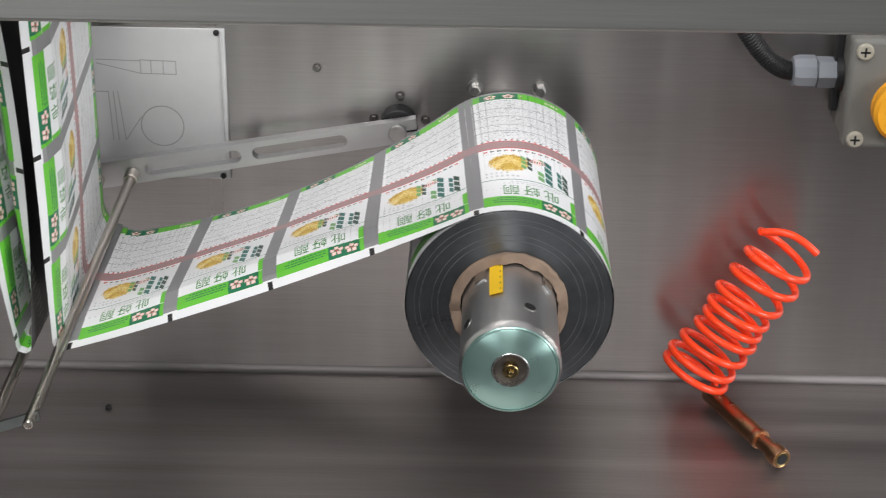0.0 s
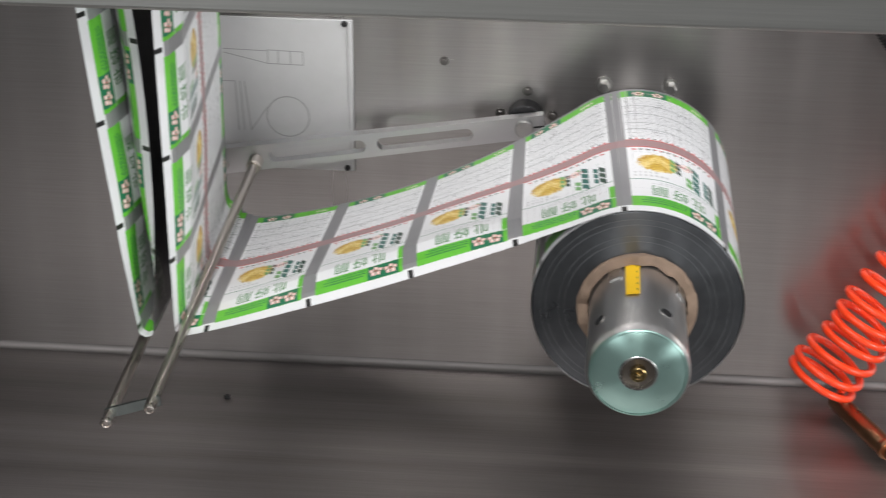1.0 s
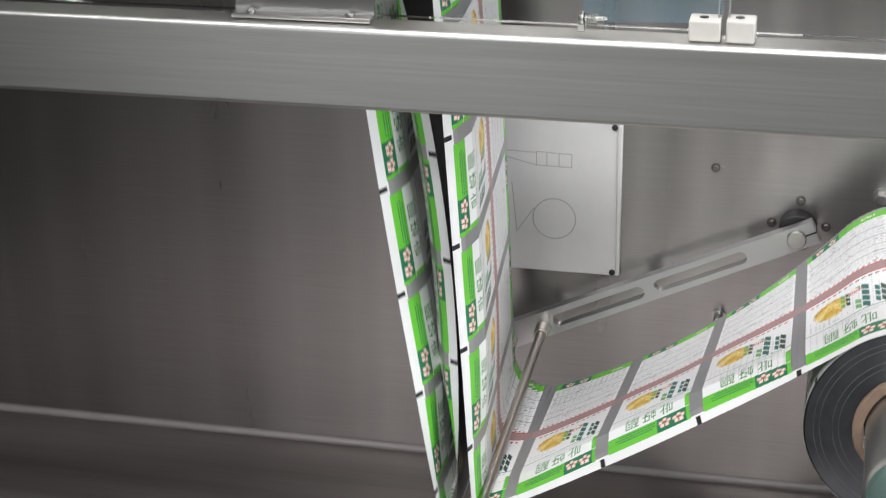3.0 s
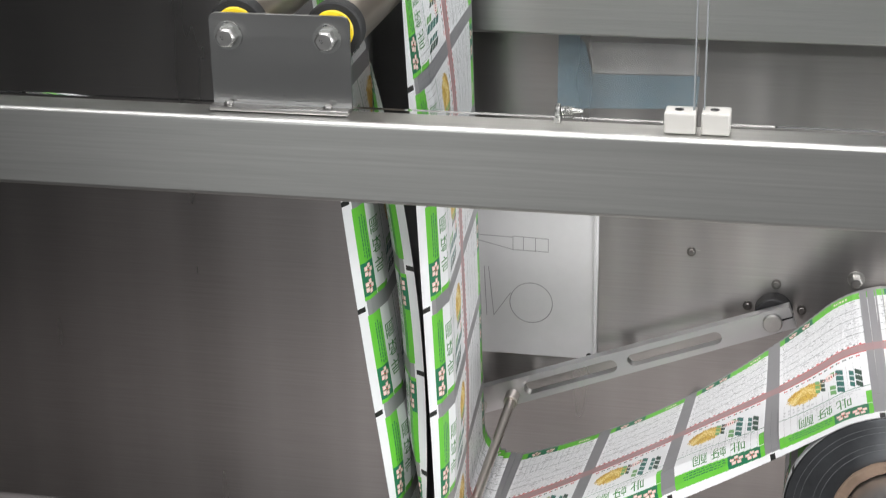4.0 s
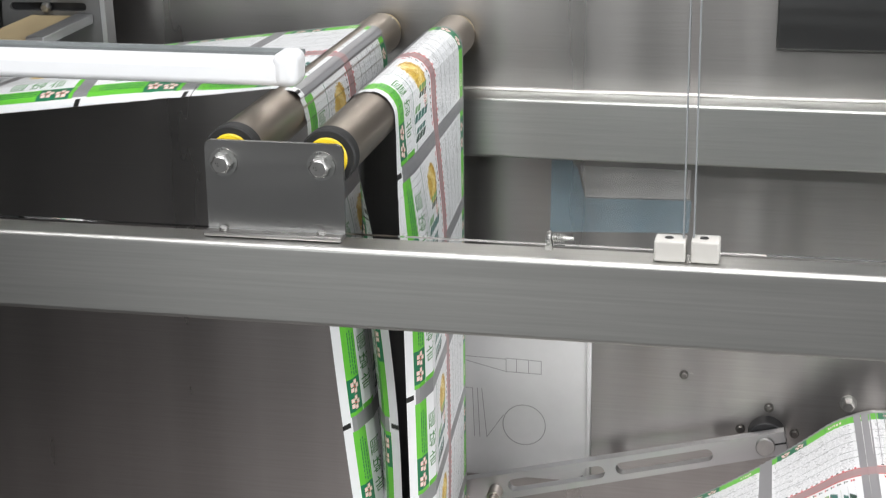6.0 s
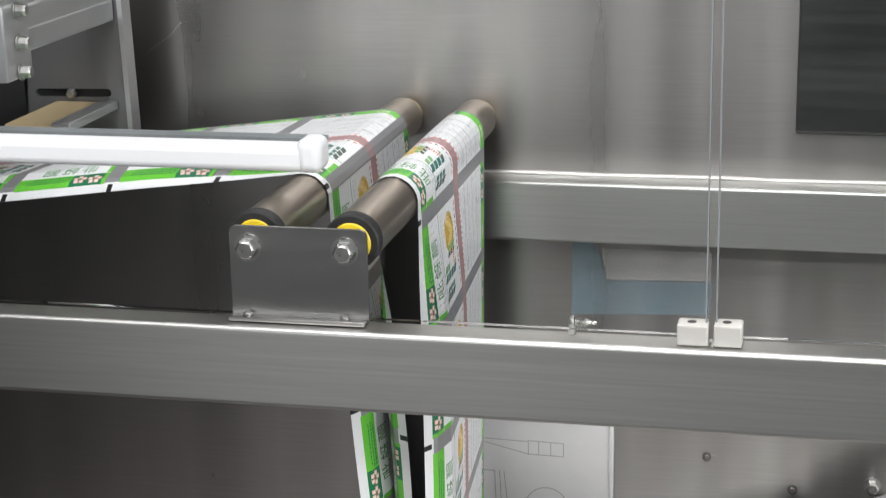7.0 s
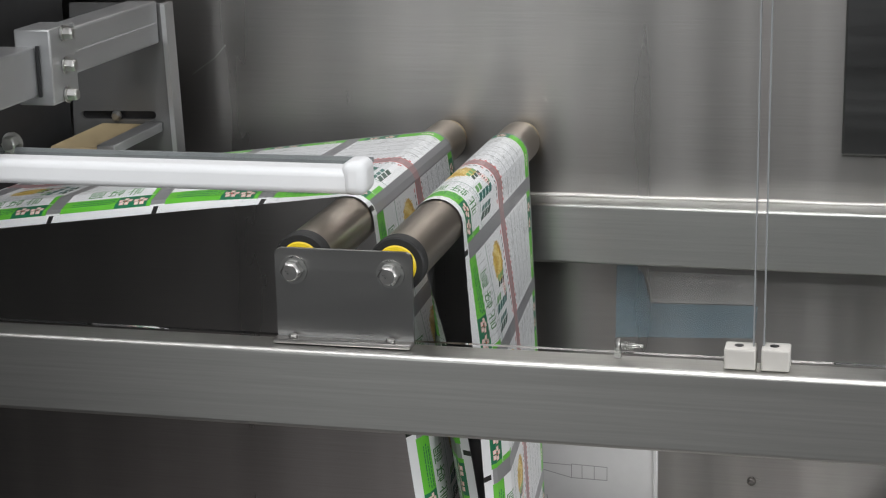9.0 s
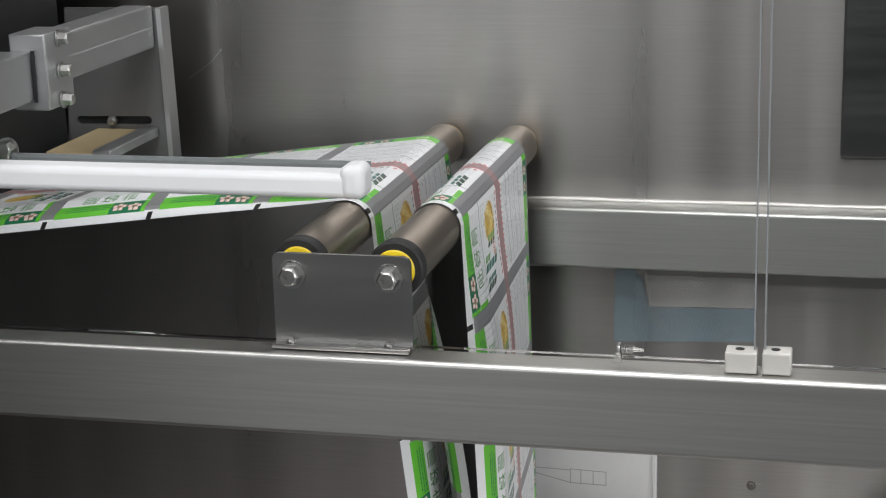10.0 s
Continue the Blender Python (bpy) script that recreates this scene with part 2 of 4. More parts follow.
def solid(name, bm, mat, label, category, at=(0, 0, 0), group="", kind="", smooth=35):
    ob = new(name, mesh_of(name, bm, mat, smooth))
    ob.matrix_basis = at if isinstance(at, Matrix) else Matrix.Translation(at)
    return tagged(ob, label, category, group, kind)


def box(x0, x1, y0, y1, z0, z1, bevel=0.0, seg=2, bm=None):
    b = bmesh.new()
    bmesh.ops.create_cube(b, size=1.0, matrix=Matrix.Translation(((x0 + x1) / 2, (y0 + y1) / 2, (z0 + z1) / 2)) @ Matrix.Diagonal((x1 - x0, y1 - y0, z1 - z0, 1)))
    if bevel:
        bmesh.ops.bevel(b, geom=list(b.edges), offset=bevel, segments=seg, affect="EDGES", profile=0.5)
        # flat faces stay flat beside their rounded edges
        b.normal_update()
        for e in b.edges:
            flat = [max(abs(c) for c in f.normal) > 0.9999 for f in e.link_faces]
            if len(flat) == 2 and flat[0] != flat[1]:
                e.smooth = False
    if bm is None:
        return b
    return join(bm, b)


def join(bm, b):
    me = bpy.data.meshes.new("tmp")
    b.to_mesh(me)
    b.free()
    bm.from_mesh(me)
    bpy.data.meshes.remove(me)
    return bm


def lathe(profile, axis="y", seg=40, at=(0, 0, 0), bm=None):
    """Turned solid from (radius, place along the axis) pairs; axis y runs away from the viewer."""
    b = bmesh.new()
    rings = []
    for r, h in profile:
        ring = []
        for i in range(seg):
            a = 2 * math.pi * i / seg
            c, s = r * math.cos(a), r * math.sin(a)
            p = (c, h, s) if axis == "y" else (h, c, s) if axis == "x" else (c, s, h)
            ring.append(b.verts.new((p[0] + at[0], p[1] + at[1], p[2] + at[2])))
        rings.append(ring)
    for q, w in zip(rings, rings[1:]):
        for i in range(seg):
            b.faces.new((q[i], q[(i + 1) % seg], w[(i + 1) % seg], w[i]))
    b.faces.new(rings[0])
    b.faces.new(list(reversed(rings[-1])))
    bmesh.ops.recalc_face_normals(b, faces=list(b.faces))
    return b if bm is None else join(bm, b)


def ring(r0, r1, y0, y1, seg=40, bev=0.0):
    """Hollow sleeve along y."""
    e = bev
    prof = [(r0, y0), (r1 - e, y0), (r1, y0 + e), (r1, y1 - e), (r1 - e, y1), (r0, y1)]
    b = bmesh.new()
    rings = [[b.verts.new((r * math.cos(2 * math.pi * i / seg), h, r * math.sin(2 * math.pi * i / seg))) for i in range(seg)] for r, h in prof]
    n = len(rings)
    for k in range(n):
        q, w = rings[k], rings[(k + 1) % n]
        for i in range(seg):
            b.faces.new((q[i], q[(i + 1) % seg], w[(i + 1) % seg], w[i]))
    bmesh.ops.recalc_face_normals(b, faces=list(b.faces))
    return b


def tube(points, r, seg=10, bm=None, closed_ends=True):
    """Round tube through points."""
    b = bmesh.new()
    pts = [Vector(p) for p in points]
    up = None
    rings = []
    for i, p in enumerate(pts):
        t = (pts[min(i + 1, len(pts) - 1)] - pts[max(i - 1, 0)]).normalized()
        if up is None:
            up = t.orthogonal().normalized()
        up = (up - t * up.dot(t)).normalized()
        side = t.cross(up)
        rings.append([b.verts.new(p + (up * math.cos(2 * math.pi * k / seg) + side * math.sin(2 * math.pi * k / seg)) * (r[i] if isinstance(r, list) else r)) for k in range(seg)])
    for q, w in zip(rings, rings[1:]):
        for k in range(seg):
            b.faces.new((q[k], q[(k + 1) % seg], w[(k + 1) % seg], w[k]))
    if closed_ends:
        b.faces.new(rings[0])
        b.faces.new(list(reversed(rings[-1])))
    bmesh.ops.recalc_face_normals(b, faces=list(b.faces))
    return b if bm is None else join(bm, b)


def prism(outline, y0, y1, holes=(), bevel=0.0):
    """Plate in the x-z plane between y0 and y1, with holes cut through; outlines are lists of (x, z)."""
    b = bmesh.new()
    loops = []
    for loop in [outline, *holes]:
        vs = [b.verts.new((x, y0, z)) for x, z in loop]
        loops.append([b.edges.new((vs[i], vs[(i + 1) % len(vs)])) for i in range(len(vs))])
    bmesh.ops.triangle_fill(b, edges=[e for l in loops for e in l], use_beauty=True)
    ret = bmesh.ops.extrude_face_region(b, geom=list(b.faces))
    for v in ret["geom"]:
        if isinstance(v, bmesh.types.BMVert):
            v.co.y = y1
    bmesh.ops.recalc_face_normals(b, faces=list(b.faces))
    return b


def disc_outline(cx, cz, r, seg=20):
    return [(cx + r * math.cos(2 * math.pi * i / seg), cz + r * math.sin(2 * math.pi * i / seg)) for i in range(seg)]


def slot_outline(p, q, r, seg=8):
    """Long hole from p to q with round ends."""
    d = (Vector(q) - Vector(p)).normalized()
    a0 = math.atan2(d.y, d.x)
    out = []
    for c, s in ((q, -90), (p, 90)):
        for i in range(seg + 1):
            a = a0 + radians(s + 180 * i / seg)
            out.append((c[0] + r * math.cos(a), c[1] + r * math.sin(a)))
    return out


def hex_bolt(name, parent, at, axis="y", r=0.0065, h=0.005, mat=None, washer=True, sign=-1):
    """Hex head with a rounded face on a washer; sign -1 points towards the viewer along y."""
    b = bmesh.new()
    if washer:
        join(b, lathe([(r * 1.35, 0), (r * 1.35, sign * 0.0012)], axis, 24))
    join(b, lathe([(r, sign * 0.0012), (r, sign * h * 0.85), (r * 0.86, sign * h)], axis, 6))
    join(b, lathe([(r * 0.8, sign * h), (r * 0.72, sign * h * 1.06)], axis, 18))
    return part(name, b, mat or BRIGHT_STEEL, parent, "", at, smooth=25)


def prism_x(x0, x1, y0, y1, z0, z1, hole):
    """Wall across x with an opening (y0, y1, z0, z1) added for a fill lamp."""
    h0, h1, g0, g1 = hole
    b = box(x0, x1, y0, h0, z0, z1)
    box(x0, x1, h1, y1, z0, z1, bm=b)
    box(x0, x1, h0, h1, z0, g0, bm=b)
    return box(x0, x1, h0, h1, g1, z1, bm=b)


def wall_y(y0, y1, x0, x1, z0, z1, hole):
    """Wall across y with an opening (x0, x1, z0, z1) added for a fill lamp."""
    h0, h1, g0, g1 = hole
    b = box(x0, h0, y0, y1, z0, z1)
    box(h1, x1, y0, y1, z0, z1, bm=b)
    box(h0, h1, y0, y1, z0, g0, bm=b)
    return box(h0, h1, y0, y1, g1, z1, bm=b)


# ---- structure ----
WX0, WX1, WZ1 = -1.05, 1.1, 1.5
grain(solid("wall_back", box(WX0, WX1, 0.0, 0.012, -0.02, WZ1), WALL_STEEL, "brushed stainless steel back panel of the machine housing", "wall", kind="structure"), "z")
grain(solid("floor", box(WX0, WX1, -0.60, 0.0, -0.014, -0.002, 0.0), PAN_STEEL, "dull stainless steel bottom pan of the housing", "floor", kind="structure"), "y")
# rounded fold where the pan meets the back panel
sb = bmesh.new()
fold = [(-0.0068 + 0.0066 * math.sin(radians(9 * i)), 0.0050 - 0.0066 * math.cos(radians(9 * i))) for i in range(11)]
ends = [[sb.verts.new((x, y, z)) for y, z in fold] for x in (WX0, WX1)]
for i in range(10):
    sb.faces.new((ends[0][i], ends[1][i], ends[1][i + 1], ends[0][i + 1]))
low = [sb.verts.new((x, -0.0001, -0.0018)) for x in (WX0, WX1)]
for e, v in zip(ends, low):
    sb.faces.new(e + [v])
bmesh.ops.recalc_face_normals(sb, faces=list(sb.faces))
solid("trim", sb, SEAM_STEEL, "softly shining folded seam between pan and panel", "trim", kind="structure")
# unseen wall, drawn forward and kept black to darken the panel's left reflections
solid("shade_wall_left", box(WX0 - 0.012, WX0, -1.75, 0.0, -0.8, 1.0), SHADE_BLACK, "unseen black side wall added to darken reflections at the left", "wall", kind="structure")
solid("machine_base", box(WX0, WX1, -0.58, -0.001, -0.80, -0.0145, 0.004), DARK_STEEL, "dark steel machine base under the pan", "base", kind="structure")
# the hall round the machine
solid("ground", box(-5, 5, -6, 3, -0.85, -0.80), HALL_FLOOR, "grey painted factory floor", "floor", kind="structure")
solid("ceiling", box(-5, 5, -6, 3, 2.60, 2.65), CEILING, "white factory ceiling", "ceiling", kind="structure")
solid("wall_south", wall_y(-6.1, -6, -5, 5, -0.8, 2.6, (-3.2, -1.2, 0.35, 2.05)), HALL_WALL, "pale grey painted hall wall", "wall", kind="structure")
# added dark board, out of view, that the back panel reflects at the right
solid("shade_board_south", box(-0.1, 1.6, -5.995, -5.95, -0.8, 1.5), DARK_STEEL, "unseen dark board added to darken the back panel's reflection", "door", kind="structure")
solid("wall_north", box(-5, 5, 3, 3.1, -0.8, 2.6), HALL_WALL, "pale grey painted hall wall", "wall", kind="structure")
solid("wall_west", box(-5.1, -5, -6, 3, -0.8, 2.6), HALL_WALL, "pale grey painted hall wall", "wall", kind="structure")
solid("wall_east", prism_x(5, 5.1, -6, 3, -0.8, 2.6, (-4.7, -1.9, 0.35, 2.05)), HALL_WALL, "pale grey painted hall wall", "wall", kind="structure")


SCRATCHES = [((-0.671, 0.668), (-0.65, 0.682), 0.0005), ((-0.65, 0.682), (-0.639, 0.694), 0.0005), ((-0.174, 0.319), (-0.164, 0.317), 0.0002), ((0.037, 0.237), (0.073, 0.243), 0.0002)]


def front_beam():
    return grain(solid("beam", box(WX0, WX1, -0.452, -0.426, 0.516, 0.569, 0.0030, 4), BAR_STEEL, "square brushed stainless steel tube across the housing front", "beam"), "z")


def back_rail():
    t = thing("rail", "stainless steel box rail fixed along the back panel", "rail", (0, 0, 0))
    grain(part("rail_body", box(-0.372, WX1, -0.033, -0.001, 0.516, 0.5675, 0.0025, 4), BAR_STEEL, t), "z")
    part("rail_bead", tube([(-0.372 + 0.0515 * i, -0.0022, 0.5685 + 0.0004 * math.sin(i * 2.1)) for i in range(29)], 0.0016, 8), LIP_STEEL, t, "bright uneven weld bead along the wall")
    return t


front_beam()
back_rail()
for (x0, z0), (x1, z1), w in SCRATCHES:
    d = math.hypot(x1 - x0, z1 - z0)
    part("scratch", box(0, d, -0.0002, 0.0, -w, w), BRIGHT_STEEL, bpy.data.objects["wall_back"], "pale scratch", Matrix.Translation((x0, -0.00005, z0)) @ Matrix.Rotation(-math.atan2(z1 - z0, x1 - x0), 4, "Y"))
solid("panel", box(-0.105, 0.9, -0.006, -0.0005, 0.610, 1.3, 0.002), DARK_PANEL, "dark flat steel cover panel on the back wall", "panel")

# blue and white reflection in the steel, painted as two thin patches
reflection_patch = thing("painted_reflection", "blurred pale blue reflection painted as thin patches on the back panel", "sticker")
part("blue_reflection", prism([(-0.292, 0.442), (-0.172, 0.447), (-0.170, 0.476), (-0.262, 0.474), (-0.268, 0.500), (-0.276, 0.509), (-0.291, 0.508)], -0.0006, -0.0002), REFLECTION_BLUE, reflection_patch, smooth=20)
part("white_reflection", prism([(-0.261, 0.475), (-0.172, 0.477), (-0.171, 0.503), (-0.266, 0.503)], -0.0006, -0.0002), REFLECTION_WHITE, reflection_patch, "hazy white patch", smooth=20)

# ---- unwinding reel ----
XA, XB, ZR, RR, LR = -0.436, -0.372, 0.617, 0.0175, 0.430
ZM, RM, R_ROLL, Y_F, Y_B = 0.2440, 0.0368, 0.080, -0.3080, -0.0714
reel = thing("film_reel", "large roll of printed packaging film on a steel mandrel", "film roll", (0, 0, ZM))


def build_reel(t):
    rs = ring(0.0450, R_ROLL - 0.0012, Y_F, Y_B, 72, 0.0005)
    part("film_roll", rs, ROLL_SIDE, t, "tightly wound grey film seen from its edge")
    for k, r in enumerate((0.0545, 0.0590, 0.0682, 0.0725)):
        part("winding_step", ring(r, r + 0.00022, Y_F - 0.0003, Y_F + 0.002, 72), surface("winding_line", (0.16, 0.165, 0.17), 0.4, 0.2, 0.1) if k == 0 else bpy.data.materials["winding_line"], t, "faint ring between windings")
    core = ring(0.0374, 0.0450, Y_F - 0.004, Y_B + 0.004, 56, 0.001)
    for v in core.verts:
        if v.co.y < Y_F:
            v.co += Vector((1, 0, 1)) * 0.0012 * noise.noise(v.co * 190) + Vector((0, 0.0035, 0)) * noise.noise(v.co * 90)
    part("paper_core", core, CARD, t, "frayed brown cardboard core")
    yf = -0.404
    prof = [(0.020, -0.004), (0.0358, -0.006), (0.0358, yf + 0.06), (RM - 0.0006, yf + 0.03), (RM, yf + 0.008), (RM, yf + 0.003), (RM - 0.0015, yf), (0.0352, yf), (0.030, yf + 0.0012), (0.0125, yf + 0.0012), (0.0125, yf + 0.003), (0.0125, yf + 0.012), (0.001, yf + 0.012)]
    part("mandrel", lathe(prof[:7] + [(0.0352, yf), (0.0352, yf + 0.0035)], "y", 64), MANDREL, t, "worn steel mandrel")
    part("end_cap", ring(0.0136, 0.0333, yf - 0.0008, yf + 0.004, 64, 0.0006), MANDREL_CAP, t, "turned greenish end cap", smooth=50)
    part("cap_ring", ring(0.0335, 0.0350, yf - 0.0010, yf + 0.003, 64, 0.0009), MANDREL_CAP, t, "bright turned ring", smooth=50)
    part("end_rim", ring(0.0122, 0.0138, yf - 0.0014, yf + 0.004, 40, 0.0004), BRIGHT_STEEL, t)
    part("socket", lathe([(0.0124, yf + 0.0030), (0.0124, yf + 0.0028)], "y", 32), SOCKET, t, "dull air socket")
    part("air_valve", lathe([(0.0058, yf + 0.0026), (0.0058, yf - 0.003), (0.0050, yf - 0.0036), (0.0026, yf - 0.0036), (0.0022, yf - 0.006), (0.0012, yf - 0.0066)], "y", 20), BRASS, t, "brass air valve")
    # yellow label, bent round the mandrel
    lab = bmesh.new()
    n = 6
    for i in range(n + 1):
        a = radians(99 + 16 * i / n)
        for y in (-0.3085, -0.3560):
            lab.verts.new(((RM + 0.0004) * math.cos(a), y, (RM + 0.0004) * math.sin(a)))
    lab.verts.ensure_lookup_table()
    for i in range(n):
        lab.faces.new([lab.verts[k] for k in (2 * i, 2 * i + 1, 2 * i + 3, 2 * i + 2)])
    ob = part("label", lab, YELLOW_LABEL, t, "yellow paper label with tiny dark marks", smooth=60)
    for i in range(5):
        a = radians(102)
        d = box(-0.0004, 0.0004, -0.0011, 0.0011, 0, 0.0003)
        part("label_mark", d, F_INK, ob, "", Matrix.Translation(((RM + 0.0004) * math.cos(a), -0.3135 - 0.0090 * i, (RM + 0.0004) * math.sin(a))) @ Matrix.Rotation(radians(-12), 4, "Y"))
    # expanding jaws between mandrel and core
    for a in (128, 40, 215, 325):
        j = box(-0.005, 0.005, -0.326, -0.26, 0.0345, 0.0372, 0.0008)
        part("jaw", j, BRIGHT_STEEL, t, "scuffed expanding jaw", Matrix.Rotation(radians(90 - a), 4, "Y"))
    for a, y in ((68, -0.372), (150, -0.372), (250, -0.372)):
        h = lathe([(0.0042, 0.0338), (0.0042, RM + 0.0001)], "z", 20)
        ob = part("pin_hole", h, BLACK, t, "", Matrix.Rotation(radians(90 - a), 4, "Y") @ Matrix.Translation((0, y, 0)))
        part("hole_rim", lathe([(0.0050, 0.0338), (0.0050, RM - 0.0003)], "z", 20), BRIGHT_STEEL, t, "", Matrix.Rotation(radians(90 - a), 4, "Y") @ Matrix.Translation((0, y, 0)))


build_reel(reel)

flange = thing("flange", "round steel bearing flange bolted to the back panel", "flange", (0, 0, ZM))
part("flange_plate", ring(0.036, 0.052, -0.006, -0.0005, 48, 0.001), PLATE_STEEL, flange)
part("hub", ring(0.0362, 0.045, -0.066, -0.0055, 48, 0.001), HUB_STEEL, flange)
for a in (62, 118, 242, 298):
    hex_bolt("bolt", flange, (0.0625 * math.cos(radians(a)), -0.0004, 0.0625 * math.sin(radians(a))), r=0.0055, h=0.010)

# ---- small fixings on the back panel ----
for x, z, r in ((-0.172, 0.316, 0.0030), (-0.097, 0.290, 0.0032), (-0.121, 0.268, 0.0032), (-0.074, 0.267, 0.0032)):
    f = thing("bolt", "small steel bolt head in the back panel", "bolt", (x, 0, z), group="panel bolts")
    hex_bolt("bolt_head", f, (0, -0.0003, 0), r=r, h=0.003, mat=DULL_BOLT)

peg = thing("stop_peg", "short steel stop peg on the back panel", "peg", (-0.163, 0, 0.173))
part("peg_rod", lathe([(0.0040, -0.0006), (0.0040, -0.013), (0.003, -0.0145)], "y", 20), BRIGHT_STEEL, peg)
part("peg_washer", lathe([(0.0060, -0.0004), (0.0060, -0.002)], "y", 20), PLATE_STEEL, peg)

# ---- dancer arm with two rods ----
PX, PZ = -0.098, 0.266
ARM_R1, ARM_R2 = 0.2445, 0.277
# the rods droop towards their free ends
DROOP_Z, DROOP_X = 4.0, 2.2
DROOP = Matrix.Rotation(radians(-DROOP_X), 4, "Z") @ Matrix.Rotation(radians(DROOP_Z), 4, "X")
DROOP_FAR = Matrix.Rotation(radians(-DROOP_X - 0.4), 4, "Z") @ Matrix.Rotation(radians(DROOP_Z + 1.3), 4, "X")
dancer = thing("dancer_arm", "slotted aluminium dancer arm carrying two thin steel rods", "dancer arm", (PX, 0, PZ))


def build_dancer(t):
    # built level, pointing along -x from the pivot
    y0, y1 = -0.030, -0.020
    w0, w1 = 0.0105, 0.0125
    out = [(0.018, -w0), (0.018, w0), (-0.292, w1), (-0.298, w1 - 0.005), (-0.298, -w1 + 0.005), (-0.292, -w1)]
    holes = [slot_outline((-0.128, 0), (-0.052, 0), 0.0058), slot_outline((-0.228, 0), (-0.150, 0), 0.0060), disc_outline(0, 0, 0.0085)]
    part("arm_plate", prism(out, y0, y1, holes), ALU, t, "milled aluminium bar with long slots", smooth=25)
    part("clamp_slit", box(0.002, 0.0182, y0 - 0.0003, y1, -0.0008, 0.0008), BLACK, t)
    part("pivot_shaft", lathe([(0.0083, -0.001), (0.0083, y0 - 0.003), (0.0075, y0 - 0.004)], "y", 32), BRIGHT_STEEL, t)
    # black ring stands in for the dark pivot hole in the back panel
    part("pivot_hole_ring", ring(0.0086, 0.0165, -0.018, -0.0006, 32, 0.001), BLACK, t, "black ring standing for the dark hole round the pivot")
    for k, (r, dz) in enumerate(((ARM_R1, 0), (ARM_R2, 0))):
        g = lathe([(0.0042, y0 + 0.004), (0.0042, -0.408)], "y", 20)
        ob = part("rod", g, ROD_STEEL, t, "thin polished steel rod", Matrix.Translation((-r, 0, 0)) @ (DROOP if k == 0 else DROOP_FAR))
        part("rod_collar", ring(0.0043, 0.0065, y0 - 0.014, y0 - 0.0002, 24, 0.0008), ROD_STEEL, ob)
        part("rod_screw", lathe([(0.0040, -0.4085), (0.0040, -0.4110), (0.0030, -0.4118), (0.0024, -0.4105)], "y", 18), ROD_STEEL, ob)
    lk = prism([(-ARM_R1 + 0.005, -0.0045), (-ARM_R1 + 0.0055, 0.0040), (-ARM_R2 - 0.006, -0.0045), (-ARM_R2 - 0.0065, -0.0130)], -0.4088, -0.4068)
    part("end_link", lk, LINK_STEEL, t, "small steel link joining the rod ends", DROOP)


build_dancer(dancer)

# ---- guide rollers and their bracket ----


def guide_roller(x):
    t = thing("guide_roller", "steel guide roller with yellow bushing and black end ring", "roller", (x, 0, ZR), group="guide rollers")
    part("roller_tube", lathe([(RR - 0.001, -0.016), (RR, -0.017), (RR, -LR + 0.026), (RR - 0.001, -LR + 0.025)], "y", 48), ROLLER_STEEL, t)
    part("end_ring", ring(0.0133, RR + 0.0009, -LR + 0.0140, -LR + 0.0258, 48, 0.001), RUBBER, t, "black end ring")
    part("bushing", ring(0.006, 0.0132, -LR + 0.0130, -LR + 0.0193, 40, 0.0008), YELLOW, t, "yellow plastic bushing")
    part("rear_bushing", ring(0.006, 0.0150, -0.0155, -0.004, 40, 0.001), TAN, t, "tan rear bushing")
    part("axle", lathe([(0.006, -LR + 0.002), (0.006, -0.001)], "y", 20), ROD_STEEL, t)
    return t


guide_roller(XA)
guide_roller(XB)
bracket = thing("bracket", "bent steel bracket plate bolted onto the front beam", "bracket", (0, 0, 0))
BX0, BX1, BZ0, BZ1, BY = -0.4480, -0.3575, 0.5695, 0.6300, -0.432
bo = [(BX0, BZ0), (BX1, BZ0), (BX1, BZ1 - 0.004), (BX1 - 0.0012, BZ1 - 0.0012), (BX1 - 0.004, BZ1), (BX0 + 0.004, BZ1), (BX0 + 0.0012, BZ1 - 0.0012), (BX0, BZ1 - 0.004)]
part("plate", prism(bo, BY, BY + 0.003), PLATE_STEEL, bracket, smooth=20)
part("foot", box(BX0, BX1, BY - 0.010, BY - 0.0003, BZ0, BZ0 + 0.003, 0.0008), PLATE_STEEL, bracket)
for x in (BX0 + 0.012, BX1 - 0.014):
    part("foot_screw", lathe([(0.0031, BZ0 + 0.0032), (0.0031, BZ0 + 0.0046), (0.0022, BZ0 + 0.0053)], "z", 16), BRIGHT_STEEL, bracket, "", (x, BY - 0.0055, 0))
for x in (XA, XB):
    hex_bolt("bolt", bracket, (x + 0.0005, BY - 0.0002, ZR - 0.0010), r=0.0068, h=0.0075)

# ---- printed film ----
PITCH, NSTRIP = 0.0845, 16
W_FILM = Y_B - Y_F
MATS = [F_WHITE, F_SILVER, F_GREEN, F_DGREEN, F_INK, F_GOLD, F_PINK, F_RED, F_MAUVE, F_TEXT, F_BLACK, F_BACK, F_PALE, F_BROWN, F_NAME, F_LEAF, F_TEAL, F_PALE_PINK, F_TEXT_DARK]
WHITE, SILVER, GREEN, DGREEN, INKED, GOLD, PINK, RED, MAUVE, TEXT, MARK, BACK, PALE, BROWN, NAME, LEAF, TEAL, PALE_PINK, TEXT_DARK = range(19)


